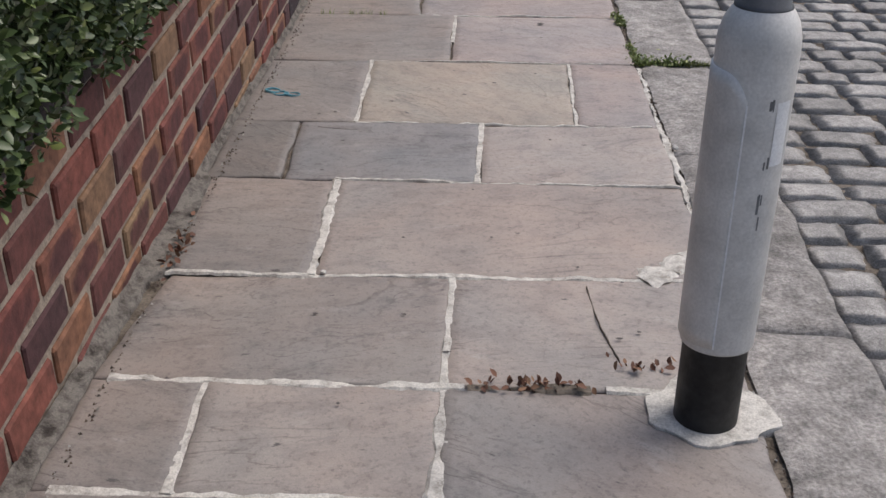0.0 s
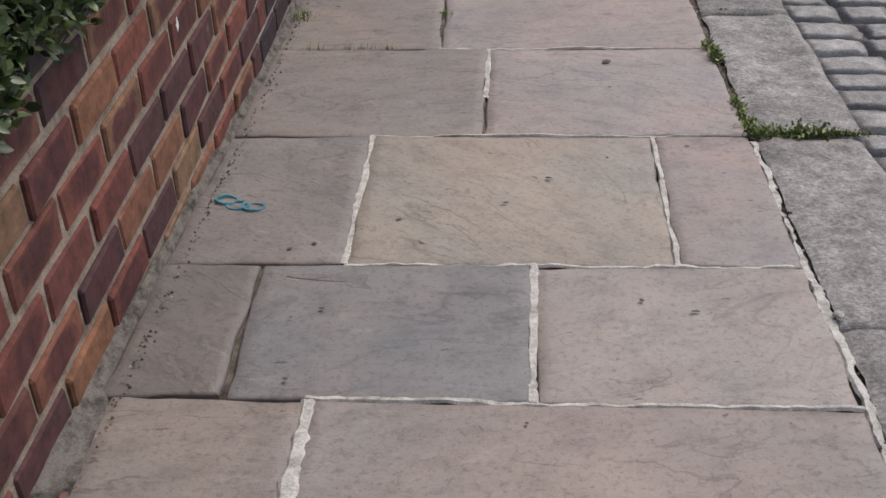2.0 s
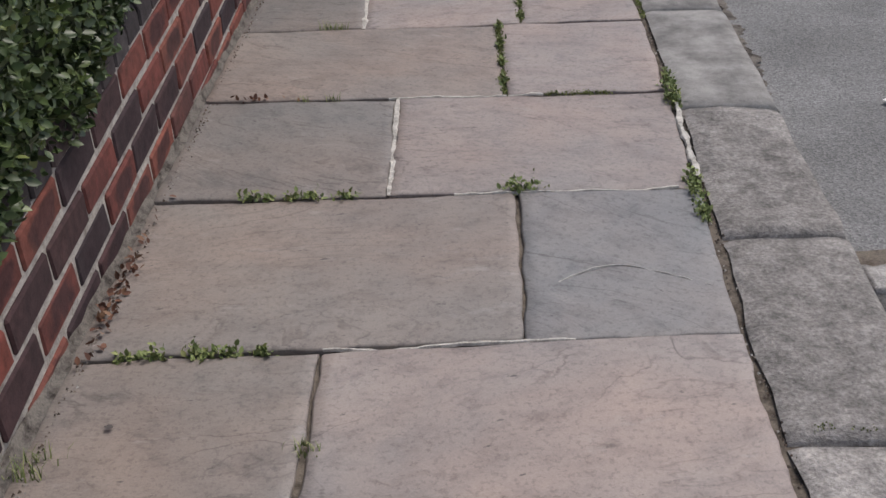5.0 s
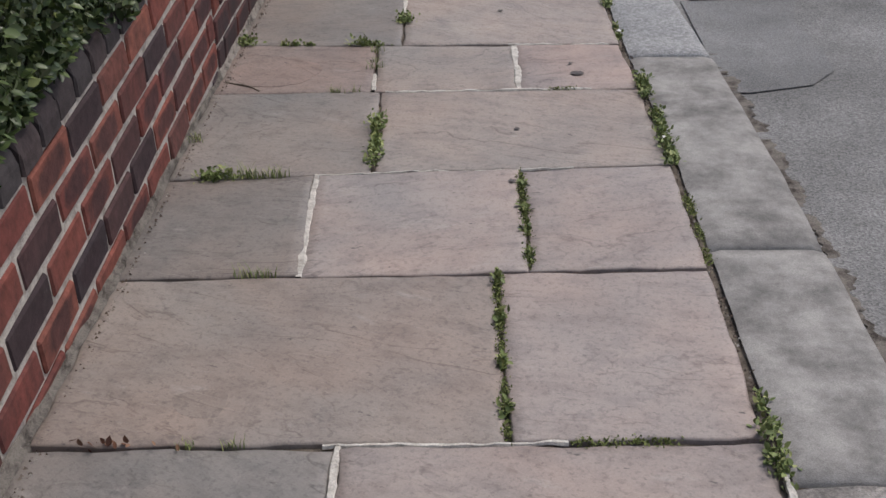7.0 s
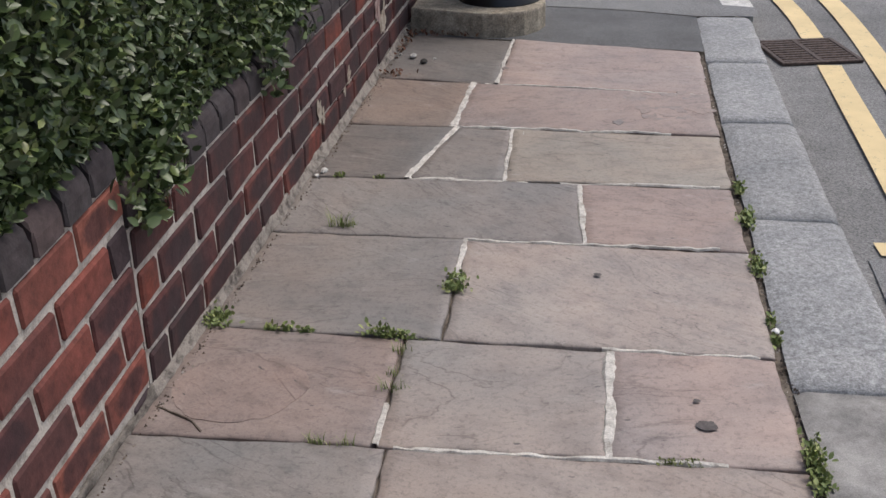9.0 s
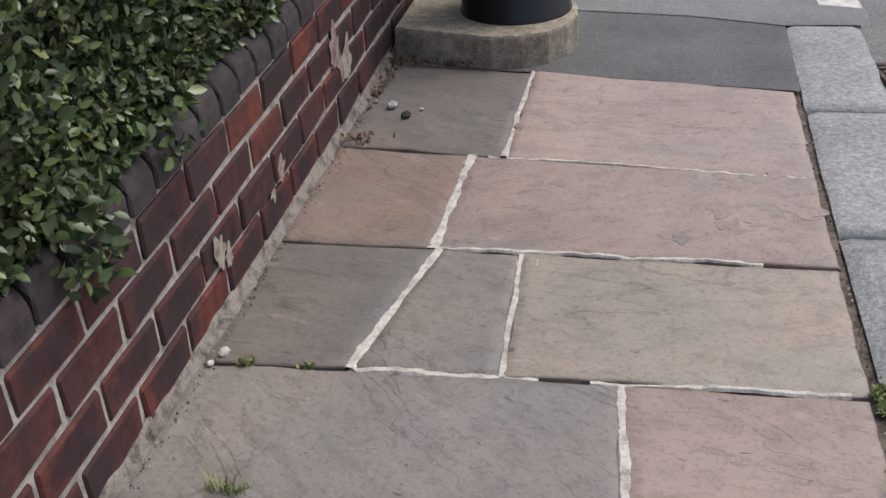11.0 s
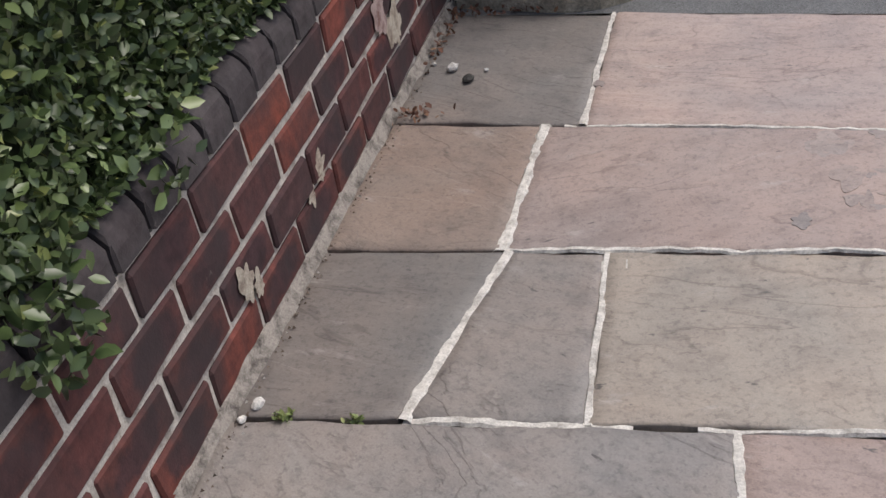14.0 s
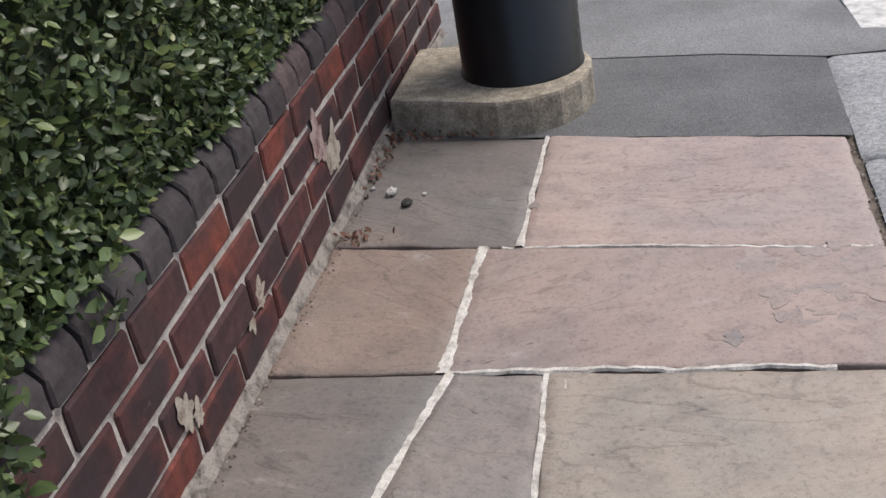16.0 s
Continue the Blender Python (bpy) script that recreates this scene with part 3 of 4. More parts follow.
# ---------------------------------------------------------------- kerb
kerb = new("kerb", mesh_of("kerb", [(1.33, -6, -0.03), (1.58, -6, -0.03), (1.56, 8.56, -0.03), (1.33, 8.56, -0.03)], [(0, 1, 2, 3)], M_soil))
tagged(kerb, "row of gritstone, concrete and granite kerb stones", "kerb", kind="structure")
KERBS = [(-3.2, -2.2), (-2.2, -1.067), (-1.067, -0.053), (-0.053, 0.800), (0.800, 1.748), (1.748, 2.454), (2.454, 3.18), (3.18, 4.004), (4.004, 5.312), (5.312, 6.21), (6.21, 7.051), (7.051, 7.80), (7.80, 8.565)]


def kerb_stone(y0, y1, mat, seed, rough):
    n, k = 10, max(8, int((y1 - y0) / 0.05))
    verts, faces = [], []
    for j in range(k + 1):
        y = y0 + 0.006 + (y1 - y0 - 0.012) * j / k
        xi, xo = line_at(KERB_IN, y) + 0.006, line_at(KERB_OUT, y)
        xi += rough * 0.8 * wave(y, seed, 9)
        xo += rough * wave(y, seed + 4, 9)
        for i in range(n + 3):
            u = min(i, n) / n
            x = xi + (xo - xi) * u
            z = 0.004 + rough * 0.55 * noise.noise(Vector((x * 9, y * 9, seed))) - (0.008 if i == n or i == 0 else 0)
            if j in (0, k):
                z -= 0.005
            if i == n + 1:
                x, z = xo + 0.006, -0.02
            if i == n + 2:
                x, z = xo + 0.010, -0.13
            verts.append((x, y, z))
    w = n + 3
    for j in range(k):
        for i in range(w - 1):
            a = j * w + i
            faces.append((a, a + 1, a + w + 1, a + w))
    o = len(verts)
    for j in (0, k):
        verts += [(verts[j * w + i][0], verts[j * w + i][1], -0.13) for i in range(w)]
    for i in range(w - 1):
        faces.append((i, o + i, o + i + 1, i + 1))
        faces.append((k * w + i, k * w + i + 1, o + w + i + 1, o + w + i))
    put("kerb_stone", mesh_of("kerb_stone", verts, faces, mat, True), kerb)


for q, (y0, y1) in enumerate(KERBS):
    mat, rough = (M_kerb_rough, 0.016) if y1 < 3.19 else (M_kerb_conc, 0.004) if y1 < 5.32 else (M_kerb_gran, 0.005)
    kerb_stone(y0, y1, mat, q + 3, rough)

# pale dropped kerb round the corner
CURVE = [(1.335, 8.58, 1.565, 8.56), (1.45, 8.78, 1.60, 8.74), (1.43, 9.10, 1.575, 9.14), (1.37, 9.42, 1.50, 9.50), (1.26, 9.74, 1.38, 9.84), (1.08, 10.08, 1.19, 10.20), (0.82, 10.46, 0.91, 10.59), (0.45, 10.85, 0.52, 10.99)]
dropped = new("dropped_kerb", None)
tagged(dropped, "pale concrete dropped kerb blocks curving round the corner", "kerb", kind="structure")
for a, b in zip(CURVE[1:], CURVE[2:]):
    g = 0.02
    pts = [(a[0] + (b[0] - a[0]) * g, a[1] + (b[1] - a[1]) * g), (a[2] + (b[2] - a[2]) * g, a[3] + (b[3] - a[3]) * g), (b[2], b[3]), (b[0], b[1])]
    part("kerb_block", prism(pts, -0.12, 0.004, 0.006), M_kerb_white, dropped)

# ---------------------------------------------------------------- setts
sett_bed = new("sett_paving", mesh_of("sett_paving", [(1.55, -6, ROAD_Z - 0.006), (4.6, -6, ROAD_Z - 0.006), (4.6, 2.62, ROAD_Z - 0.006), (1.55, 2.62, ROAD_Z - 0.006)], [(0, 1, 2, 3)], M_soil))
tagged(sett_bed, "worn grey granite setts laid in courses", "road", kind="structure")
sett_meshes = []
for q in range(10):
    bm = bmesh.new()
    verts = []
    n = 5
    L = 1.0
    for j in range(n + 1):
        for i in range(n + 1):
            u, v = i / n - 0.5, j / n - 0.5
            e = max(abs(u), abs(v)) * 2
            rr = 1 - 0.10 * max(0, (abs(u) + abs(v)) * 2 - 1.3)
            z = 0.012 * (1 - e ** 3) + 0.003 * rng.uniform(-1, 1)
            verts.append(bm.verts.new((u * rr + 0.03 * rng.uniform(-1, 1), v * rr + 0.03 * rng.uniform(-1, 1), z)))
    for j in range(n):
        for i in range(n):
            a = j * (n + 1) + i
            bm.faces.new((verts[a], verts[a + 1], verts[a + n + 2], verts[a + n + 1]))
    edge = [e for e in bm.edges if e.is_boundary]
    ex = bmesh.ops.extrude_edge_only(bm, edges=edge)
    for g in ex["geom"]:
        if isinstance(g, bmesh.types.BMVert):
            g.co.z = -0.06
            g.co.x *= 1.03
            g.co.y *= 1.03
    me = bpy.data.meshes.new("sett")
    bm.to_mesh(me)
    bm.free()
    me.materials.append(M_sett)
    for p in me.polygons:
        p.use_smooth = True
    sett_meshes.append(me)
y = -2.6
while y < 2.36:
    d = rng.uniform(0.12, 0.17)
    x = line_at(KERB_OUT, y) + 0.02
    while x < 2.75:
        w = rng.uniform(0.14, 0.27)
        put("sett", rng.choice(sett_meshes), sett_bed, Matrix.LocRotScale((x + w / 2, y + d / 2 + 0.02 * (x - 1.6), ROAD_Z + rng.uniform(-0.006, 0.006)), Euler((rng.uniform(-0.03, 0.03), rng.uniform(-0.03, 0.03), rng.uniform(-0.05, 0.05))), (w - 0.004, d - 0.004, 1)))
        x += w
    y += d

# ---------------------------------------------------------------- brick walls
brick_meshes = {}
for mat in (M_brick_a, M_brick_b, M_brick_c):
    brick_meshes[mat] = [box_mesh("brick", 0.1, 0.216, 0.063, mat, 0.005, 0.003) for _ in range(6)]
half_meshes = {mat: [box_mesh("brick", 0.1, 0.101, 0.063, mat, 0.005, 0.003) for _ in range(3)] for mat in brick_meshes}


def coping_mesh():
    """A bullnosed coping brick, laid across the wall."""
    bm = bmesh.new()
    prof = [(-0.235, 0.0), (-0.235, 0.092)] + [(-0.052 + 0.056 * math.sin(a), 0.036 + 0.056 * math.cos(a)) for a in [radians(v) for v in range(0, 91, 15)]] + [(0.004, 0.0)]
    wide = 0.104
    lo = [bm.verts.new((x + rng.uniform(-.001, .001), -wide / 2, z)) for x, z in prof]
    hi = [bm.verts.new((x + rng.uniform(-.001, .001), wide / 2, z)) for x, z in prof]
    n = len(prof)
    for i in range(n):
        bm.faces.new((lo[i], hi[i], hi[(i + 1) % n], lo[(i + 1) % n]))
    bm.faces.new(lo)
    bm.faces.new(list(reversed(hi)))
    bmesh.ops.bevel(bm, geom=[e for e in bm.edges if abs(e.verts[0].co.y - e.verts[1].co.y) < 0.01], offset=0.005, segments=1, affect='EDGES')
    bmesh.ops.recalc_face_normals(bm, faces=bm.faces)
    me = bpy.data.meshes.new("coping_brick")
    bm.to_mesh(me)
    bm.free()
    me.materials.append(M_coping)
    return me


coping_meshes = [coping_mesh() for _ in range(4)]
LONG = 0.230
# each length of wall: from, to, height of the bed under its top course at its start, slope against the ground, course height, brick, name
WALLS = [(-5.0, 1.24, 0.1674, 0.065, 0.095, M_brick_a, "wall_1"), (1.24, 5.13, 0.193, 0.057, 0.095, M_brick_b, "wall_2"), (5.13, 9.15, 0.290, 0.008, 0.095, M_brick_c, "wall_3")]
WALL_LABEL = {"wall_1": "low wall of orange and purple flashed bricks", "wall_2": "low wall of red and black bricks with coping", "wall_3": "low wall of sooty dark red bricks with coping"}
FACE = [(-5.0, -0.080), (1.24, -0.010), (5.13, 0.0), (9.2, 0.0)]


def wall_top(y):
    for y0, y1, z0, s, pitch, _, _ in WALLS:
        if y <= y1:
            break
    return z0 + s * (min(y, y1) - y0) + pitch + 0.100


for y0, y1, z0, s, pitch, mat, name in WALLS:
    fa, fb = line_at(FACE, y0), line_at(FACE, y1)
    t0, t1 = z0 + pitch + 0.004, z0 + s * (y1 - y0) + pitch + 0.004
    ya, yb = y0 + 0.003, y1 - 0.003
    c = [(fa - 0.225, ya), (fa - 0.004, ya), (fb - 0.004, yb), (fb - 0.225, yb)]
    verts = [(x, yy, -0.1) for x, yy in c] + [(c[0][0], ya, t0), (c[1][0], ya, t0), (c[2][0], yb, t1), (c[3][0], yb, t1)]
    wall = new(name, mesh_of(name, verts, [(0, 1, 5, 4), (1, 2, 6, 5), (2, 3, 7, 6), (3, 0, 4, 7), (4, 5, 6, 7)], M_mortar_tan if name == "wall_1" else M_mortar))
    tagged(wall, WALL_LABEL[name], "wall", kind="structure")
    turn = Euler((math.atan(s), 0, 0))
    k = 0
    while True:
        zb = z0 + pitch * 0.5 - k * pitch
        if zb + s * (y1 - y0) < -0.02:
            break
        y = max(y0, -2.1) + 0.006
        first = True
        # every other course of the first two lengths is toothed into the next
        stop = y1 + LONG / 2 if name == "wall_1" and k >= 4 and k % 2 else y1
        if name == "wall_2" and k % 2:
            y, first = y0 + LONG / 2 + 0.006, False
        while y < stop - 0.03:
            w = LONG
            meshes = brick_meshes[mat]
            if first and k % 2:
                w, meshes = LONG / 2, half_meshes[mat]
            sy = 1.0
            if y + w > stop - 0.004:
                room = stop - 0.004 - y
                meshes = brick_meshes[mat] if room > 0.14 else half_meshes[mat]
                sy = (room - 0.004) / (0.216 if room > 0.14 else 0.101)
                w = room
            first = False
            z = zb + s * (y + w / 2 - y0)
            if z > -0.02:
                put("brick", rng.choice(meshes), wall, Matrix.LocRotScale((line_at(FACE, y + w / 2) - 0.049 + rng.uniform(0.0, 0.0035), y + w / 2, z + rng.uniform(-0.002, 0.002)), turn, (1, sy, (pitch - (0.012 if name == "wall_3" else 0.015)) / 0.063)))
            y += w
        k += 1
    # coping
    y = max(y0, -2.1) + 0.06
    while y < y1 - 0.05:
        z = z0 + s * (y - y0) + pitch + 0.006
        put("coping_brick", rng.choice(coping_meshes), wall, Matrix.LocRotScale((line_at(FACE, y) + rng.uniform(-0.003, 0.003), y, z + rng.uniform(-0.002, 0.002)), turn, None))
        y += 0.114
    # rough mortar skirt along the foot
    verts, faces = [], []
    n = int((y1 - max(y0, -2.3)) / 0.02)
    for j in range(n + 1):
        yy = max(y0, -2.3) + (y1 - max(y0, -2.3)) * j / n
        hgt = (0.020 if yy < 5.1 else 0.030) + 0.014 * wave(yy, 11, 3) + 0.010 * wave(yy, 12, 17)
        out = 0.020 + 0.008 * wave(yy, 13, 6) + 0.007 * wave(yy, 14, 30)
        foot, face = wall_foot(yy), line_at(FACE, yy)
        verts += [(face + 0.0005, yy, hgt), (face + 0.006, yy, hgt * 0.93), (face * 0.6 + foot * 0.4 + 0.004, yy, hgt * 0.4), (foot + out - 0.014, yy, 0.006), (foot + out - 0.008, yy, -0.03)]
        if j:
            o = len(verts) - 5
            for q in range(4):
                faces.append((o - 5 + q, o - 4 + q, o + 1 + q, o + q))
    put("mortar_skirt", mesh_of("mortar_skirt", verts, faces, M_skirt if name == "wall_3" else M_skirt_dark, True), wall, None, "grimy rough mortar fillet along the foot")


# lime splashes and a pale bloom on the dark wall
def splash(name, cy, cz, size, mat, seed, label, wall_name="wall_3"):
    n = 40
    verts, faces = [(0.0062, cy, cz)], []
    for i in range(n):
        a = 2 * math.pi * i / n
        r = size * (0.55 + 1.0 * abs(noise.noise(Vector((math.cos(a) * 1.5, math.sin(a) * 1.5, seed * 3.7)))) + 0.06 * rng.random())
        verts.append((0.0058, cy + r * math.cos(a), cz + r * 1.15 * math.sin(a)))
    for i in range(n):
        faces.append((0, 1 + i, 1 + (i + 1) % n))
    put(name, mesh_of(name, verts, faces, mat), bpy.data.objects[wall_name], None, label)


splash("lime_splash", 6.60, 0.150, 0.038, M_lime, 1, "cream lime splash")
splash("lime_splash", 6.64, 0.115, 0.024, M_lime, 2, "cream lime splash")
splash("lime_splash", 7.02, 0.14, 0.034, M_lime, 3, "cream lime splash")
splash("lime_splash", 6.95, 0.12, 0.022, M_lime, 4, "cream lime splash")
splash("lime_bloom", 7.56, 0.255, 0.060, M_pink, 5, "pale lime bloom over brick")
splash("lime_bloom", 7.66, 0.185, 0.062, M_lime, 6, "pale lime bloom over brick")
splash("lime_splash", 0.42, 0.425, 0.012, M_sticker_glint, 8, "white paint fleck", "wall_1")


# ---------------------------------------------------------------- hedge
def leaf_cloud(centres, normals, size, rs, spread=0.9):
    """Many small folded leaves; centres and outward directions are arrays."""
    n = len(centres)
    shape = np.array([(0, 0, 0), (0.30, -0.27, 0.05), (0.66, -0.24, 0.04), (1.0, 0, -0.05), (0.66, 0.24, 0.04), (0.30, 0.27, 0.05), (0.48, 0, -0.03)])
    tri = np.array([(0, 1, 6), (1, 2, 6), (2, 3, 6), (3, 4, 6), (4, 5, 6), (5, 0, 6)])
    axis = rs.normal(size=(n, 3)) * spread + normals * 0.55 + np.array([0, 0, 0.25])
    axis /= np.linalg.norm(axis, axis=1)[:, None]
    up = normals + rs.normal(size=(n, 3)) * 0.55 + np.array([0, 0, 0.35])
    side = np.cross(up, axis)
    side /= np.linalg.norm(side, axis=1)[:, None] + 1e-9
    up = np.cross(axis, side)
    sz = size * rs.uniform(0.6, 1.25, n)
    v = centres[:, None, :] + sz[:, None, None] * (shape[None, :, 0, None] * axis[:, None, :] + shape[None, :, 1, None] * side[:, None, :] + shape[None, :, 2, None] * up[:, None, :])
    f = tri[None] + (np.arange(n) * 7)[:, None, None]
    return v.reshape(-1, 3), f.reshape(-1, 3)


def cloud_mesh(name, v, f, mat):
    me = bpy.data.meshes.new(name)
    me.vertices.add(len(v))
    me.vertices.foreach_set("co", v.astype(np.float32).ravel())
    me.loops.add(len(f) * 3)
    me.loops.foreach_set("vertex_index", f.astype(np.int32).ravel())
    me.polygons.add(len(f))
    me.polygons.foreach_set("loop_start", np.arange(0, len(f) * 3, 3, dtype=np.int32))
    me.polygons.foreach_set("loop_total", np.full(len(f), 3, dtype=np.int32))
    me.polygons.foreach_set("use_smooth", np.ones(len(f), dtype=bool))
    me.materials.append(mat)
    me.update(calc_edges=True)
    me.validate()
    return me


def hedge_face(y, z, base):
    """How far out the clipped hedge face stands."""
    up = z - base
    over = 0.070 if y < 1.24 else 0.055 if y < 5.13 else 0.030
    return -0.055 + over + 0.045 * math.sin(min(1.0, up / 0.35) * math.pi / 2) + 0.035 * noise.noise(Vector((y * 2.6, z * 3.2, 4.0))) + 0.018 * noise.noise(Vector((y * 9, z * 9, 1.0)))


hedge = new("hedge", None)
tagged(hedge, "dense clipped green privet hedge overhanging the brick wall", "hedge")
# a dark inner shell; its colour stands for the shade between the leaves
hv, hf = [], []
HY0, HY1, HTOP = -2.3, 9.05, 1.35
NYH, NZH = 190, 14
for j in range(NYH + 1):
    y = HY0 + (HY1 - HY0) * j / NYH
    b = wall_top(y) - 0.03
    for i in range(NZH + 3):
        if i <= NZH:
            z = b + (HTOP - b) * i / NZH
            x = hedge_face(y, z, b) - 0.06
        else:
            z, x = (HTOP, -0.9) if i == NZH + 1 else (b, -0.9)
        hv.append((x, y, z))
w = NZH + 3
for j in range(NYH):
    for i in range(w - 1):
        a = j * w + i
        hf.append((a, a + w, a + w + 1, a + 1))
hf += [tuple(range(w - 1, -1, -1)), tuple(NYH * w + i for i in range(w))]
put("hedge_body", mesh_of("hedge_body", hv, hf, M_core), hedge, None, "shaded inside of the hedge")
rs = np.random.RandomState(5)
pts, nrm = [], []
for _ in range(105000):
    y = rs.uniform(HY0, HY1)
    b = wall_top(y)
    z = b - (0.085 if y < 1.24 else 0.085 if y < 5.13 else 0.05) + (HTOP - b + 0.04) * rs.random() ** 1.25
    depth = rs.random() ** 1.6 * 0.075
    droop = 0.02 * max(0.0, noise.noise(Vector((y * 5, 3, 3)))) if z < b + 0.03 else 0
    x = hedge_face(y, z, b) - depth + 0.010 + droop
    if z < b and x < 0.004:
        z = b + 0.01 * rs.random()
    pts.append((x, y, z))
    nrm.append((1.0, 0.0, 0.25))
v, f = leaf_cloud(np.array(pts), np.array(nrm), 0.0255, rs)
ob = put("hedge_leaves", cloud_mesh("hedge_leaves", v, f, M_leaf), hedge, None, "small glossy green privet leaves")
ob["kind"] = "stuff"
# sprays that hang over the coping
pts, nrm = [], []
for cy, n, low in ((1.21, 300, 0.27), (1.17, 140, 0.14), (1.10, 120, 0.10), (5.2, 160, 0.10), (5.32, 120, 0.08), (6.12, 70, 0.13), (6.05, 50, 0.11), (6.45, 40, 0.05), (4.2, 60, 0.04), (0.3, 60, 0.05), (-0.6, 60, 0.05), (2.3, 60, 0.05)):
    b = wall_top(cy + 0.02)
    for _ in range(n):
        u = rs.random()
        pts.append((0.012 + 0.03 * rs.random(), cy + rs.normal() * 0.05 * (1.2 - u * 0.6), b + 0.05 - u * (low + 0.05)))
        nrm.append((1.0, 0.0, -0.1))
v, f = leaf_cloud(np.array(pts), np.array(nrm), 0.033, rs)
ob = put("hedge_sprays", cloud_mesh("hedge_sprays", v, f, M_leaf), hedge, None, "drooping leafy sprays over the coping")
ob["kind"] = "stuff"
# fine twigs showing between the leaves
tv, tf = [], []
for _ in range(260):
    y = rs.uniform(HY0, HY1)
    b = wall_top(y)
    p = Vector((-0.10, y, b + rs.uniform(0.0, 0.7)))
    d = Vector((rs.uniform(0.4, 1.0), rs.normal() * 0.5, rs.uniform(-0.2, 0.8))).normalized()
    q = p + d * rs.uniform(0.07, 0.13)
    s1 = d.cross(Vector((0, 0, 1))).normalized() * 0.0014
    s2 = d.cross(s1).normalized() * 0.0014
    o = len(tv)
    tv += [p + s1, p - s1 * 0.5 + s2, p - s1 * 0.5 - s2, q + s1 * 0.5, q - s1 * 0.25 + s2 * 0.5, q - s1 * 0.25 - s2 * 0.5]
    tf += [(o, o + 1, o + 4, o + 3), (o + 1, o + 2, o + 5, o + 4), (o + 2, o, o + 3, o + 5)]
ob = put("hedge_twigs", mesh_of("hedge_twigs", tv, tf, M_twig), hedge, None, "thin brown twigs")
ob["kind"] = "stuff"

# ---------------------------------------------------------------- lamp post by the kerb
PX, PY = 1.200, -1.395
post = new("lamp_post", None)
post.location = (PX, PY, 0)
tagged(post, "grey painted steel lamp post with black base band", "lamp post")
part("base_band", lathe([(0.060, -0.03), (0.060, 0.182), (0.0655, 0.184)]), M_rubber, post, "black painted base band", True)
part("shaft", lathe([(0.060, 0.180), (0.0665, 0.180), (0.0675, 0.184), (0.0675, 0.735), (0.0660, 0.752), (0.060, 0.775), (0.050, 0.792), (0.046, 0.797)]), M_steel, post, "galvanised grey shaft with scratches", True)
part("upper_pole", lathe([(0.047, 0.796), (0.047, 0.80), (0.043, 0.802), (0.043, 3.4), (0.0, 3.41)]), M_steel_dark, post, "narrower dark grey pole", True)
# access door with rounded top, standing proud of the shaft
door = bmesh.new()
n, k = 16, 20
grid = []
for j in range(k + 1):
    v = j / k
    row = []
    for i in range(n + 1):
        u = i / n
        top = 0.700 - 0.045 * max(0, (u - 0.55) / 0.45) ** 3
        a = radians(150 + 103 * u)
        row.append(door.verts.new((0.0712 * math.cos(a), 0.0712 * math.sin(a), 0.195 + (top - 0.195) * v)))
    grid.append(row)
for j in range(k):
    for i in range(n):
        door.faces.new((grid[j][i], grid[j][i + 1], grid[j + 1][i + 1], grid[j + 1][i]))
rim = [e for e in door.edges if e.is_boundary]
for g in bmesh.ops.extrude_edge_only(door, edges=rim)["geom"]:
    if isinstance(g, bmesh.types.BMVert):
        g.co.x *= 0.93
        g.co.y *= 0.93
part("access_door", door, M_steel, post, "curved steel access door", True)
# a thin white strip paints the highlight along the door's edge
part("door_edge", lathe([(0.0720, 0.195), (0.0720, 0.652)], 2, radians(252), radians(254.4)), M_sticker_glint, post, "door edge with its bright highlight painted white")
part("sticker", lathe([(0.0683, 0.545), (0.0683, 0.655)], 8, radians(296), radians(322)), M_sticker_glint, post, "blank white sticker")
for q in range(9):
    a0 = radians(rng.uniform(272, 292))
    z0 = rng.uniform(0.42, 0.70)
    part("scuff", lathe([(0.0680, z0), (0.0680, z0 + rng.uniform(0.012, 0.035))], 2, a0, a0 + radians(rng.uniform(1.5, 4))), M_scuff, post, "dark scratch")
collar = []
for i in range(36):
    a = 2 * math.pi * i / 36
    r = 0.112 + 0.030 * wave(i * 0.35, 5) + 0.010 * rng.random()
    collar.append((PX + 0.01 + r * math.cos(a) * 1.05, PY + 0.02 + r * math.sin(a)))
part("mortar_collar", prism(collar, -0.02, 0.0065, 0.004), M_joint, pavement, "white mortar patch round the post")

# ---------------------------------------------------------------- black column on its plinth
plinth_pts = [(0.022, 8.195), (0.36, 8.105), (0.46, 8.120), (0.54, 8.165), (0.595, 8.240), (0.622, 8.340), (0.615, 8.440), (0.57, 8.54), (0.48, 8.62), (0.36, 8.66), (0.022, 8.66)]
plinth = new("concrete_plinth", None)
tagged(plinth, "stained exposed aggregate concrete plinth with rounded end", "plinth")
part("plinth_block", prism(plinth_pts, -0.02, 0.112, 0.012), M_plinth, plinth)
column = new("black_column", None)
column.location = (0.405, 8.405, 0.112)
tagged(column, "glossy black painted round metal column on concrete plinth", "column")
part("shaft", lathe([(0.192, 0.0), (0.192, 0.008), (0.187, 0.014), (0.187, 2.6), (0.0, 2.65)], 64), M_black, column, "", True)

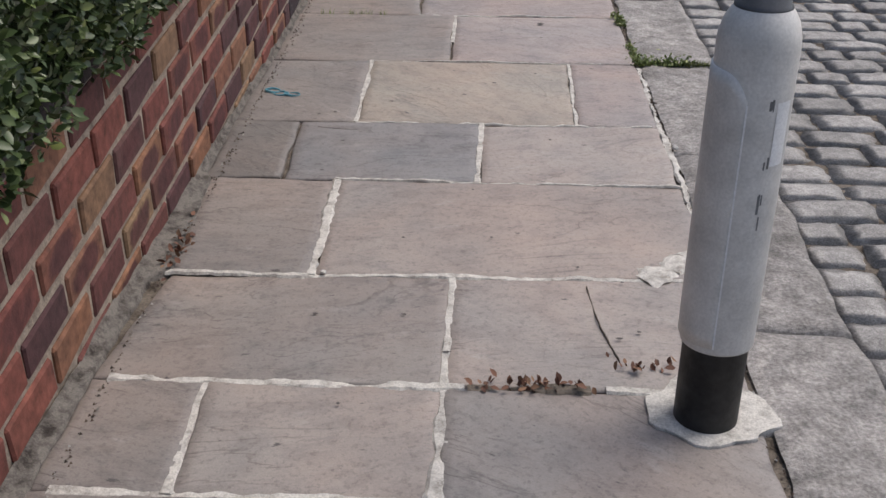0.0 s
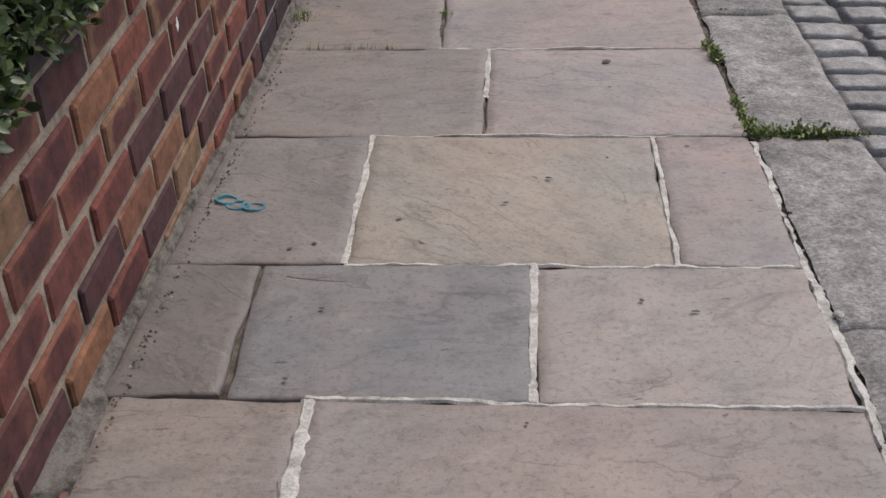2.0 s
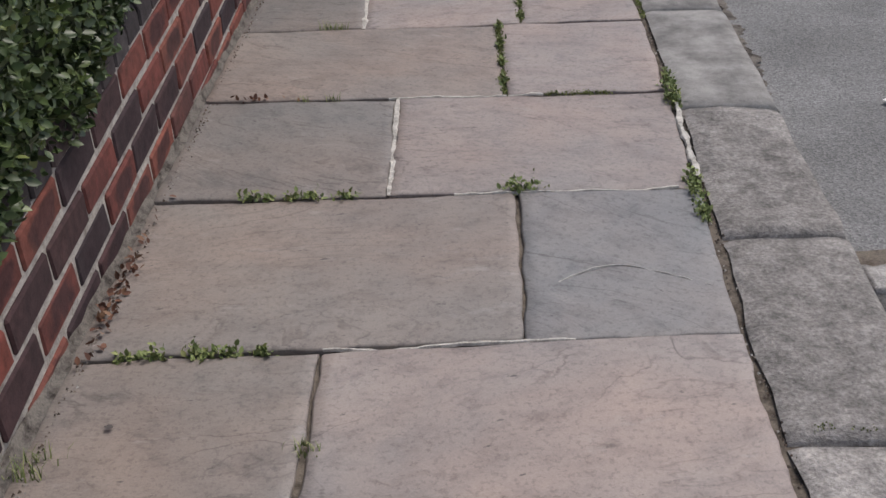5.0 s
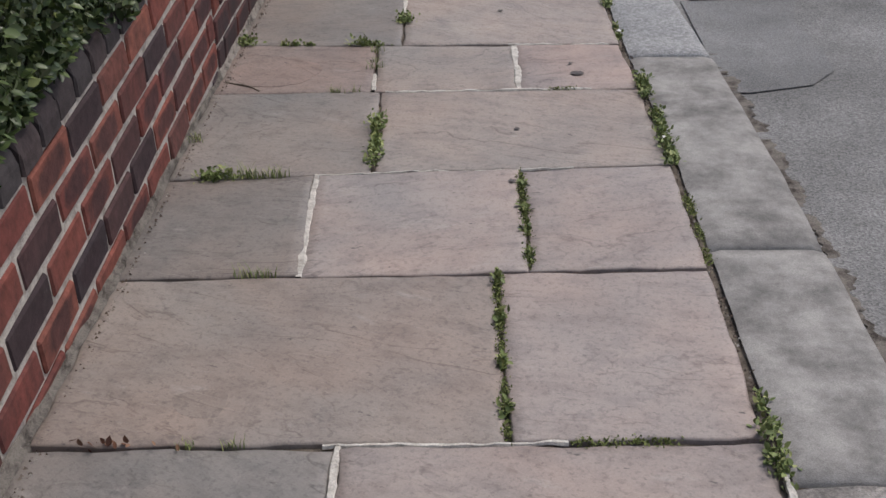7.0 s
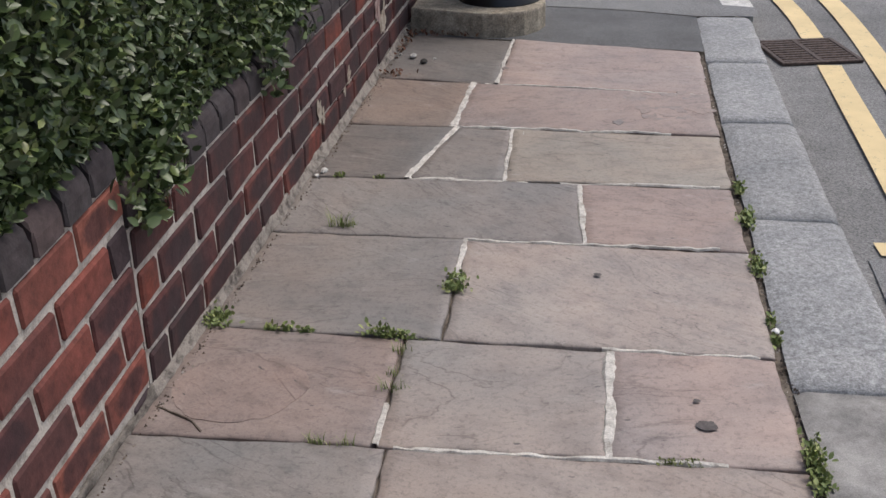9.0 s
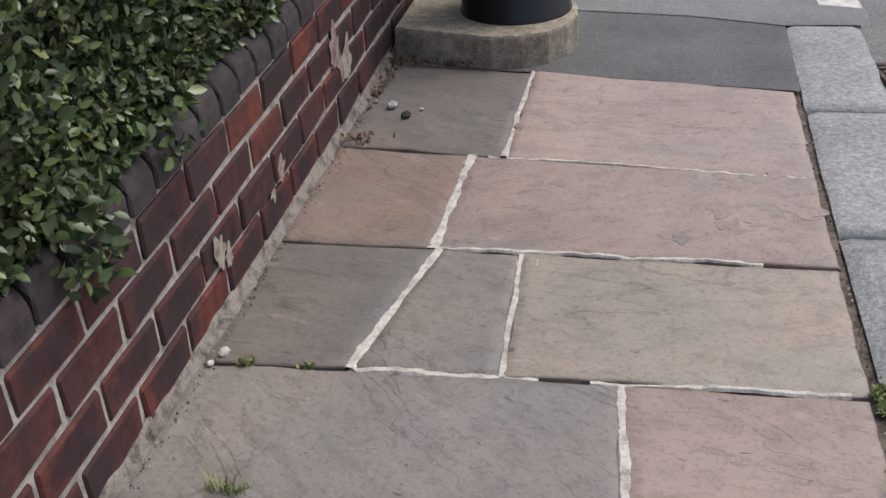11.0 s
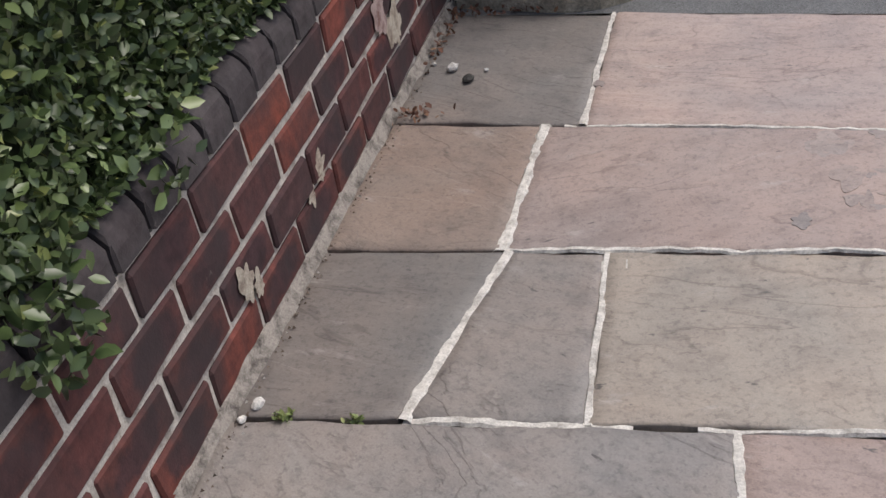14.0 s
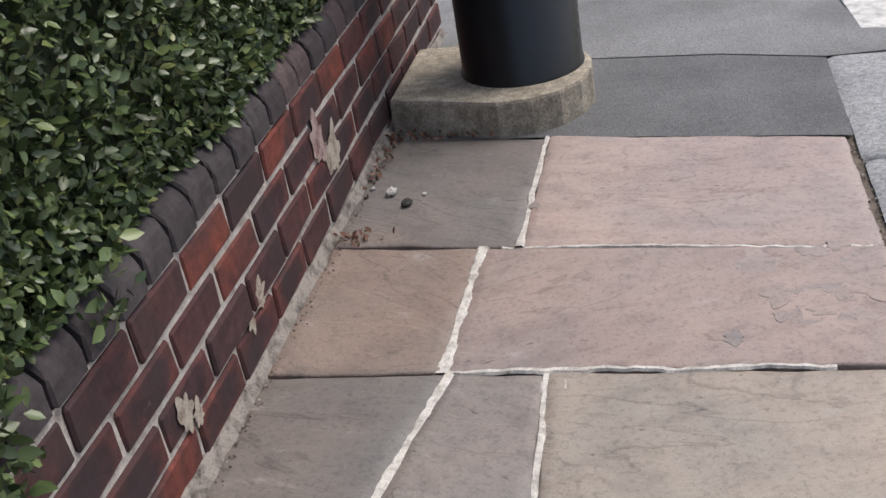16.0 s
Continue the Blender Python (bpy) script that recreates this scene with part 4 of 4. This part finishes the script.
# ---------------------------------------------------------------- road markings, drain
def strip(name, pts, width, mat, parent):
    v, f = [], []
    for i, (x, y) in enumerate(pts):
        a, b = pts[max(0, i - 1)], pts[min(len(pts) - 1, i + 1)]
        d = Vector((b[0] - a[0], b[1] - a[1])).normalized()
        for q in range(5):
            o = (q / 4 - 0.5) * width
            v.append((x + d.y * o, y - d.x * o, ROAD_Z + 0.009 + 0.0006 * rng.random()))
        if i:
            o = len(v) - 10
            for q in range(4):
                f.append((o + q, o + q + 1, o + q + 6, o + q + 5))
    ob = put(name, mesh_of(name, v, f, mat), parent)
    return ob


lines = new("double_yellow_lines", None)
tagged(lines, "worn double yellow lines painted on asphalt road", "road marking", kind="structure")


strip("inner_line", curve_line([(1.842, 6.215), (1.846, 6.9), (1.844, 7.5), (1.842, 8.00)]), 0.098, M_yellow, lines)
strip("inner_line", curve_line([(1.835, 8.43), (1.815, 8.9), (1.750, 9.5), (1.65, 10.13), (1.47, 10.8), (1.2, 11.4)]), 0.10, M_yellow, lines)
strip("outer_line", curve_line([(2.055, 6.215), (2.060, 7.0), (2.056, 7.8), (2.054, 8.5), (2.030, 9.1), (1.965, 9.75), (1.86, 10.3), (1.68, 11.0)]), 0.105, M_yellow, lines)
strip("end_bar", [(1.695, 6.172), (2.13, 6.205)], 0.085, M_yellow, lines)

drain = new("road_drain", None)
drain.location = (1.779, 8.200, ROAD_Z + 0.011)
drain.rotation_euler = (0, 0, radians(13))
drain.scale = (0.88, 0.94, 1.0)
tagged(drain, "rusty cast iron drain grate set in the road", "drain")
# flat near-black sheet: the unlit depth below the grate is put into its colour
bm = bmesh.new()
bmesh.ops.create_grid(bm, x_segments=1, y_segments=1, size=0.5)
for v in bm.verts:
    v.co = Vector((v.co.x * 0.38, v.co.y * 0.37, -0.0035))
part("pit", bm, M_pit_shade, drain, "flat near-black sheet painted as the unlit drain opening")


def bar(sx, sy, x, y, name, sz=0.012):
    ob = put(name, box_mesh(name, sx, sy, sz, M_iron, 0.002), drain)
    ob.location = (x, y, 0.001)


for x, y, sx, sy in ((0, 0.185, 0.40, 0.022), (0, -0.185, 0.40, 0.022), (0.192, 0, 0.022, 0.36), (-0.192, 0, 0.022, 0.36), (0, 0, 0.026, 0.36)):
    bar(sx, sy, x, y, "frame_bar", 0.014)
for q in range(9):
    for sx in (-0.096, 0.096):
        bar(0.165, 0.020, sx, -0.152 + q * 0.038, "slat")


# ---------------------------------------------------------------- weeds and moss
def weed(x, y, kind, size, seed):
    r = np.random.RandomState(seed)
    ob = new("weed", None)
    ob.location = (x, y, -0.004)
    tagged(ob, {"grass": "small tuft of green grass in paving joint", "leafy": "low leafy green weed in paving joint", "moss": "bright green moss cushion in joint"}[kind], "weed", "weeds in the joints")
    if kind == "grass":
        v, f = [], []
        for _ in range(int(26 * size / 0.05)):
            a, h = r.uniform(0, 6.28), size * r.uniform(0.4, 1.1)
            bx, by = r.normal() * size * 0.35, r.normal() * 0.006
            lean = r.uniform(0.15, 0.7) * h
            wx, wy = -math.sin(a) * 0.0016, math.cos(a) * 0.0016
            o = len(v)
            for u in (0, 0.5, 1):
                px, py, pz = bx + math.cos(a) * lean * u * u, by + math.sin(a) * lean * u * u, h * u * (1 - 0.25 * u)
                k = 1 - u * 0.9
                v += [(px - wx * k, py - wy * k, pz), (px + wx * k, py + wy * k, pz)]
            f += [(o, o + 1, o + 3, o + 2), (o + 2, o + 3, o + 5, o + 4)]
        put("foliage", mesh_of("foliage", v, f, M_weed), ob)["kind"] = "stuff"
    else:
        n = int((80 if kind == "leafy" else 150) * size / 0.05)
        c = np.stack([r.normal(size=n) * size * 0.42, r.normal(size=n) * (size * 0.20 if kind == "leafy" else 0.006), np.abs(r.normal(size=n)) * size * (0.30 if kind == "leafy" else 0.10)], 1)
        nr = np.tile(np.array([0.0, 0.0, 1.0]), (n, 1))
        v, f = leaf_cloud(c, nr, 0.015 if kind == "leafy" else 0.007, r, 0.8)
        put("foliage", cloud_mesh("foliage", v, f, M_weed if kind == "leafy" else M_moss), ob)["kind"] = "stuff"
    return ob


WEEDS = []


def weeds_along(pts, count, kind, size, turn=0.0):
    for q in range(count):
        u = (q + rng.uniform(0.2, 0.8)) / count
        i = min(int(u * (len(pts) - 1)), len(pts) - 2)
        k = u * (len(pts) - 1) - i
        x = pts[i][0] + (pts[i + 1][0] - pts[i][0]) * k
        y = pts[i][1] + (pts[i + 1][1] - pts[i][1]) * k
        w = weed(x, y, kind, size * rng.uniform(0.7, 1.3), rng.randrange(9999))
        w.rotation_euler = (0, 0, radians(turn))


weeds_along([(1.36, 0.805), (1.60, 0.815)], 8, "moss", 0.075)
weeds_along([(1.33, 0.80), (1.52, 0.81)], 6, "leafy", 0.05)
weeds_along([(1.335, 0.83), (1.325, 1.02)], 3, "leafy", 0.04, 90)
weeds_along([(1.33, 1.30), (1.315, 1.45)], 3, "leafy", 0.05, 90)
weeds_along(along(9, 0.10, 0.38), 4, "grass", 0.035)
weeds_along(along(10, 0.08, 0.42), 5, "leafy", 0.035)
weeds_along([(0.50, 1.72), (0.50, 1.76)], 2, "grass", 0.04)
weeds_along([(0.03, 1.66), (0.03, 1.74)], 2, "grass", 0.07)
weeds_along([(1.335, 2.50), (1.34, 2.75)], 4, "leafy", 0.045, 90)
weeds_along([(1.35, 1.80), (1.55, 1.77)], 2, "moss", 0.03)
weeds_along(along(11, 0.22, 0.50), 5, "leafy", 0.03)
weeds_along([(0.90, 2.68), (0.92, 2.70)], 1, "leafy", 0.05)
weeds_along(along(12, 0.27, 0.42), 2, "grass", 0.035)
weeds_along(along(12, 1.0, 1.2), 4, "moss", 0.035)
weeds_along([(1.365, 3.18), (1.375, 3.42)], 4, "leafy", 0.04, 90)
weeds_along(joint(12, 0), 9, "moss", 0.045, 90)
weeds_along(joint(12, 0), 4, "leafy", 0.03, 90)
weeds_along(along(13, 0.30, 0.38), 2, "grass", 0.04)
weeds_along(joint(13, 1), 8, "moss", 0.045, 90)
weeds_along(joint(13, 1), 4, "leafy", 0.03, 90)
weeds_along([(1.372, 3.95), (1.375, 4.30)], 4, "moss", 0.045, 90)
weeds_along([(1.37, 4.45), (1.372, 4.85)], 8, "leafy", 0.045, 90)
weeds_along([(1.365, 4.95), (1.36, 5.10)], 4, "leafy", 0.05, 90)
weeds_along(along(14, 0.09, 0.16), 3, "leafy", 0.045)
weeds_along(along(14, 0.20, 0.32), 4, "grass", 0.055)
weeds_along(joint(14, 0, 0.1, 0.6), 6, "leafy", 0.05, 90)
weeds_along(along(15, 0.36, 0.46), 3, "grass", 0.03)
weeds_along(along(15, 1.07, 1.15), 2, "moss", 0.04)
weeds_along(joint(15, 0, 0.4, 0.9), 3, "grass", 0.04)
weeds_along(along(16, 0.15, 0.28), 3, "leafy", 0.022)
weeds_along(along(16, 0.40, 0.52), 3, "leafy", 0.035)
weeds_along([(0.03, 5.42), (0.03, 5.50)], 2, "leafy", 0.045)
weeds_along([(0.03, 4.62), (0.03, 4.66)], 2, "grass", 0.04)
weeds_along(joint(16, 0, 0.4, 0.6), 3, "leafy", 0.035)
weeds_along([(0.18, 6.04), (0.24, 6.05)], 3, "grass", 0.05)
weeds_along([(1.345, 5.50), (1.34, 5.62)], 2, "leafy", 0.03, 90)
weeds_along([(1.338, 5.85), (1.338, 5.95)], 2, "leafy", 0.04, 90)
weeds_along([(1.335, 6.15), (1.335, 6.24)], 2, "leafy", 0.045, 90)
weeds_along([(1.335, 6.38), (1.333, 6.46)], 2, "leafy", 0.04, 90)
weeds_along(along(18, 0.10, 0.13), 1, "leafy", 0.025)
weeds_along(along(18, 0.22, 0.25), 1, "leafy", 0.02)


# ---------------------------------------------------------------- pebbles, leaves and litter
def pebble(name, x, y, size, mat, label, z=0.002):
    bm = bmesh.new()
    bmesh.ops.create_icosphere(bm, subdivisions=2, radius=1.0)
    sd = rng.uniform(0, 99)
    for v in bm.verts:
        k = 1 + 0.45 * noise.noise(v.co * 1.3 + Vector((sd, 0, 0)))
        v.co = Vector((v.co.x * k * size, v.co.y * k * size * 0.8, v.co.z * k * size * 0.6))
    me = bpy.data.meshes.new(name)
    bm.to_mesh(me)
    bm.free()
    me.materials.append(mat)
    ob = new(name, me)
    ob.matrix_basis = pose(x, y, z + size * 0.42, 0, 0, rng.uniform(0, 360))
    tagged(ob, label, "stone")
    return ob


pebble("stone", 0.105, 7.765, 0.020, M_pebble, "white broken stone lying on the flags")
pebble("stone", 0.163, 7.695, 0.017, M_pebble_dark, "small dark stone lying on the flags")
pebble("stone", 0.20, 7.75, 0.007, M_pebble, "tiny pale stone lying on the flags")
pebble("stone", 0.045, 7.80, 0.008, M_pebble, "tiny pale stone by the wall")
pebble("stone", 0.05, 6.44, 0.014, M_pebble, "white stone chip at the wall foot")
pebble("stone", 0.035, 6.40, 0.010, M_pebble, "white stone chip at the wall foot")
pebble("stone", 1.345, -0.02, 0.012, M_pebble, "white stone chip in kerb joint")
pebble("stone", 1.372, 4.62, 0.013, M_white, "white litter chip in kerb joint")
pebble("stone", 1.345, 5.55, 0.010, M_white, "white litter chip in kerb joint")
pebble("stone", 0.40, -0.86, 0.008, M_pebble, "small pale stone on the flags")

# grit in the open joints and along the wall foot
gv, gf = [], []
for _ in range(2600):
    if rng.random() < 0.5:
        x, y, z = 0.024 + abs(rng.gauss(0, 0.010)), rng.uniform(-2, 8.15), 0.001
    else:
        y = rng.uniform(-2, 8.3)
        x, z = line_at(KERB_IN, y) + rng.gauss(-0.002, 0.008), -0.006
    s = rng.uniform(0.0012, 0.0045)
    o = len(gv)
    gv += [(x + s, y, z), (x - s * 0.6, y + s, z), (x - s * 0.6, y - s, z), (x, y, z + s * 1.3)]
    gf += [(o, o + 1, o + 3), (o + 1, o + 2, o + 3), (o + 2, o, o + 3)]
grit_m = Mat("joint_grit", 0.9)
grit_m.color(grit_m.ramp(grit_m.island(), (0.0, (0.05, 0.04, 0.035)), (0.5, (0.15, 0.11, 0.085)), (0.85, (0.28, 0.24, 0.20)), (1.0, (0.6, 0.57, 0.52))))
grit = new("joint_grit", mesh_of("joint_grit", gv, gf, grit_m.m))
tagged(grit, "loose grit and crumbs in the paving joints", "grit", kind="stuff")


def dead_leaves(name, cx, cy, n, sx, sy, seed, label):
    r = np.random.RandomState(seed)
    c = np.stack([cx + r.normal(size=n) * sx, cy + r.normal(size=n) * sy, 0.005 + np.abs(r.normal(size=n)) * 0.006], 1)
    c[:, 0] = np.maximum(c[:, 0], 0.022)
    v, f = leaf_cloud(c, np.tile(np.array([0, 0, 1.0]), (n, 1)), 0.020, r, 0.9)
    ob = new(name, cloud_mesh(name, v, f, M_dead))
    tagged(ob, label, "dead leaves", kind="stuff")


dead_leaves("dead_leaves", 0.12, 8.13, 70, 0.10, 0.018, 1, "dry brown leaves drifted against the plinth")
dead_leaves("dead_leaves", 0.085, 7.50, 30, 0.035, 0.02, 2, "dry reddish weed and leaves in a joint")
dead_leaves("dead_leaves", 0.040, 2.25, 90, 0.010, 0.16, 3, "brown leaf litter along the wall foot")
dead_leaves("dead_leaves", 0.035, -0.78, 40, 0.012, 0.08, 4, "brown leaf litter along the wall foot")
dead_leaves("dead_leaves", 0.17, 3.27, 16, 0.05, 0.008, 5, "dry reddish weed in a paving joint")
dead_leaves("dead_leaves", 0.035, 7.95, 40, 0.010, 0.10, 6, "brown leaf litter along the wall foot")

# paper litter on the road
v, f = [], []
for j in range(4):
    for i in range(4):
        v.append((0.040 * (i / 3 - 0.5) * 2 + 0.004 * rng.uniform(-1, 1), 0.055 * (j / 3 - 0.5) * 2 + 0.012 * i / 3, 0.006 + 0.006 * rng.random()))
for j in range(3):
    for i in range(3):
        a = j * 4 + i
        f.append((a, a + 1, a + 5, a + 4))
litter = new("paper_scrap", mesh_of("paper_scrap", v, f, M_white, True))
litter.matrix_basis = pose(2.065, 3.31, ROAD_Z + 0.002, 0, 0, 25)
tagged(litter, "crumpled white paper scrap lying on asphalt", "litter")


# stains and paint on the flags
def spot(name, x, y, rx, ry, mat, seed, label, z=0.0065):
    n = 28
    v, f = [(x, y, z)], []
    for i in range(n):
        a = 2 * math.pi * i / n
        k = 0.7 + 0.7 * abs(noise.noise(Vector((math.cos(a) * 1.6, math.sin(a) * 1.6, seed))))
        v.append((x + rx * k * math.cos(a), y + ry * k * math.sin(a), z - 0.0005))
    for i in range(n):
        f.append((0, 1 + i, 1 + (i + 1) % n))
    put(name, mesh_of(name, v, f, mat), pavement, None, label)


for q, (cx, cy) in enumerate(((0.062, 0.425), (0.094, 0.400), (0.130, 0.392))):
    ring = [(cx + 0.024 * math.cos(a), cy + 0.018 * math.sin(a)) for a in [radians(v + 70 * q) for v in range(0, 331, 30)]]
    v, f = ribbon(curve_line(ring, 3), 0.009, 0.0068, 120 + q, 0.25)
    put("paint_mark", mesh_of("paint_mark", v, f, M_blue), pavement, None, "blue marker paint scribble")
spot("gum_stain", 1.165, 5.145, 0.026, 0.022, M_stain, 1, "dark stain")
spot("gum_stain", 1.150, 5.235, 0.009, 0.008, M_stain, 2, "dark spot")
spot("gum_stain", 0.93, 5.80, 0.013, 0.010, M_stain, 3, "dark spot")
spot("gum_stain", 0.93, 4.36, 0.012, 0.010, M_stain, 4, "dark spot")
spot("gum_stain", 0.955, 4.70, 0.010, 0.010, M_stain, 5, "dark spot")
spot("gum_stain", 1.00, 1.31, 0.014, 0.014, M_stain, 6, "dark spot")
spot("gum_stain", 0.14, 1.80, 0.010, 0.007, M_stain, 7, "dark spot")
for q in range(26):
    spot("dirt_fleck", rng.uniform(0.1, 1.25), rng.uniform(-1.6, 1.2), rng.uniform(0.004, 0.011), rng.uniform(0.003, 0.006), M_stain, 20 + q, "dark fleck")
# litter in the open joint beside the post
dead_leaves("dead_leaves", 0.87, -1.315, 60, 0.055, 0.008, 7, "dry reddish leaf litter in an open joint")
dead_leaves("dead_leaves", 1.10, -1.235, 22, 0.030, 0.016, 8, "dry twigs and leaves by the post foot")
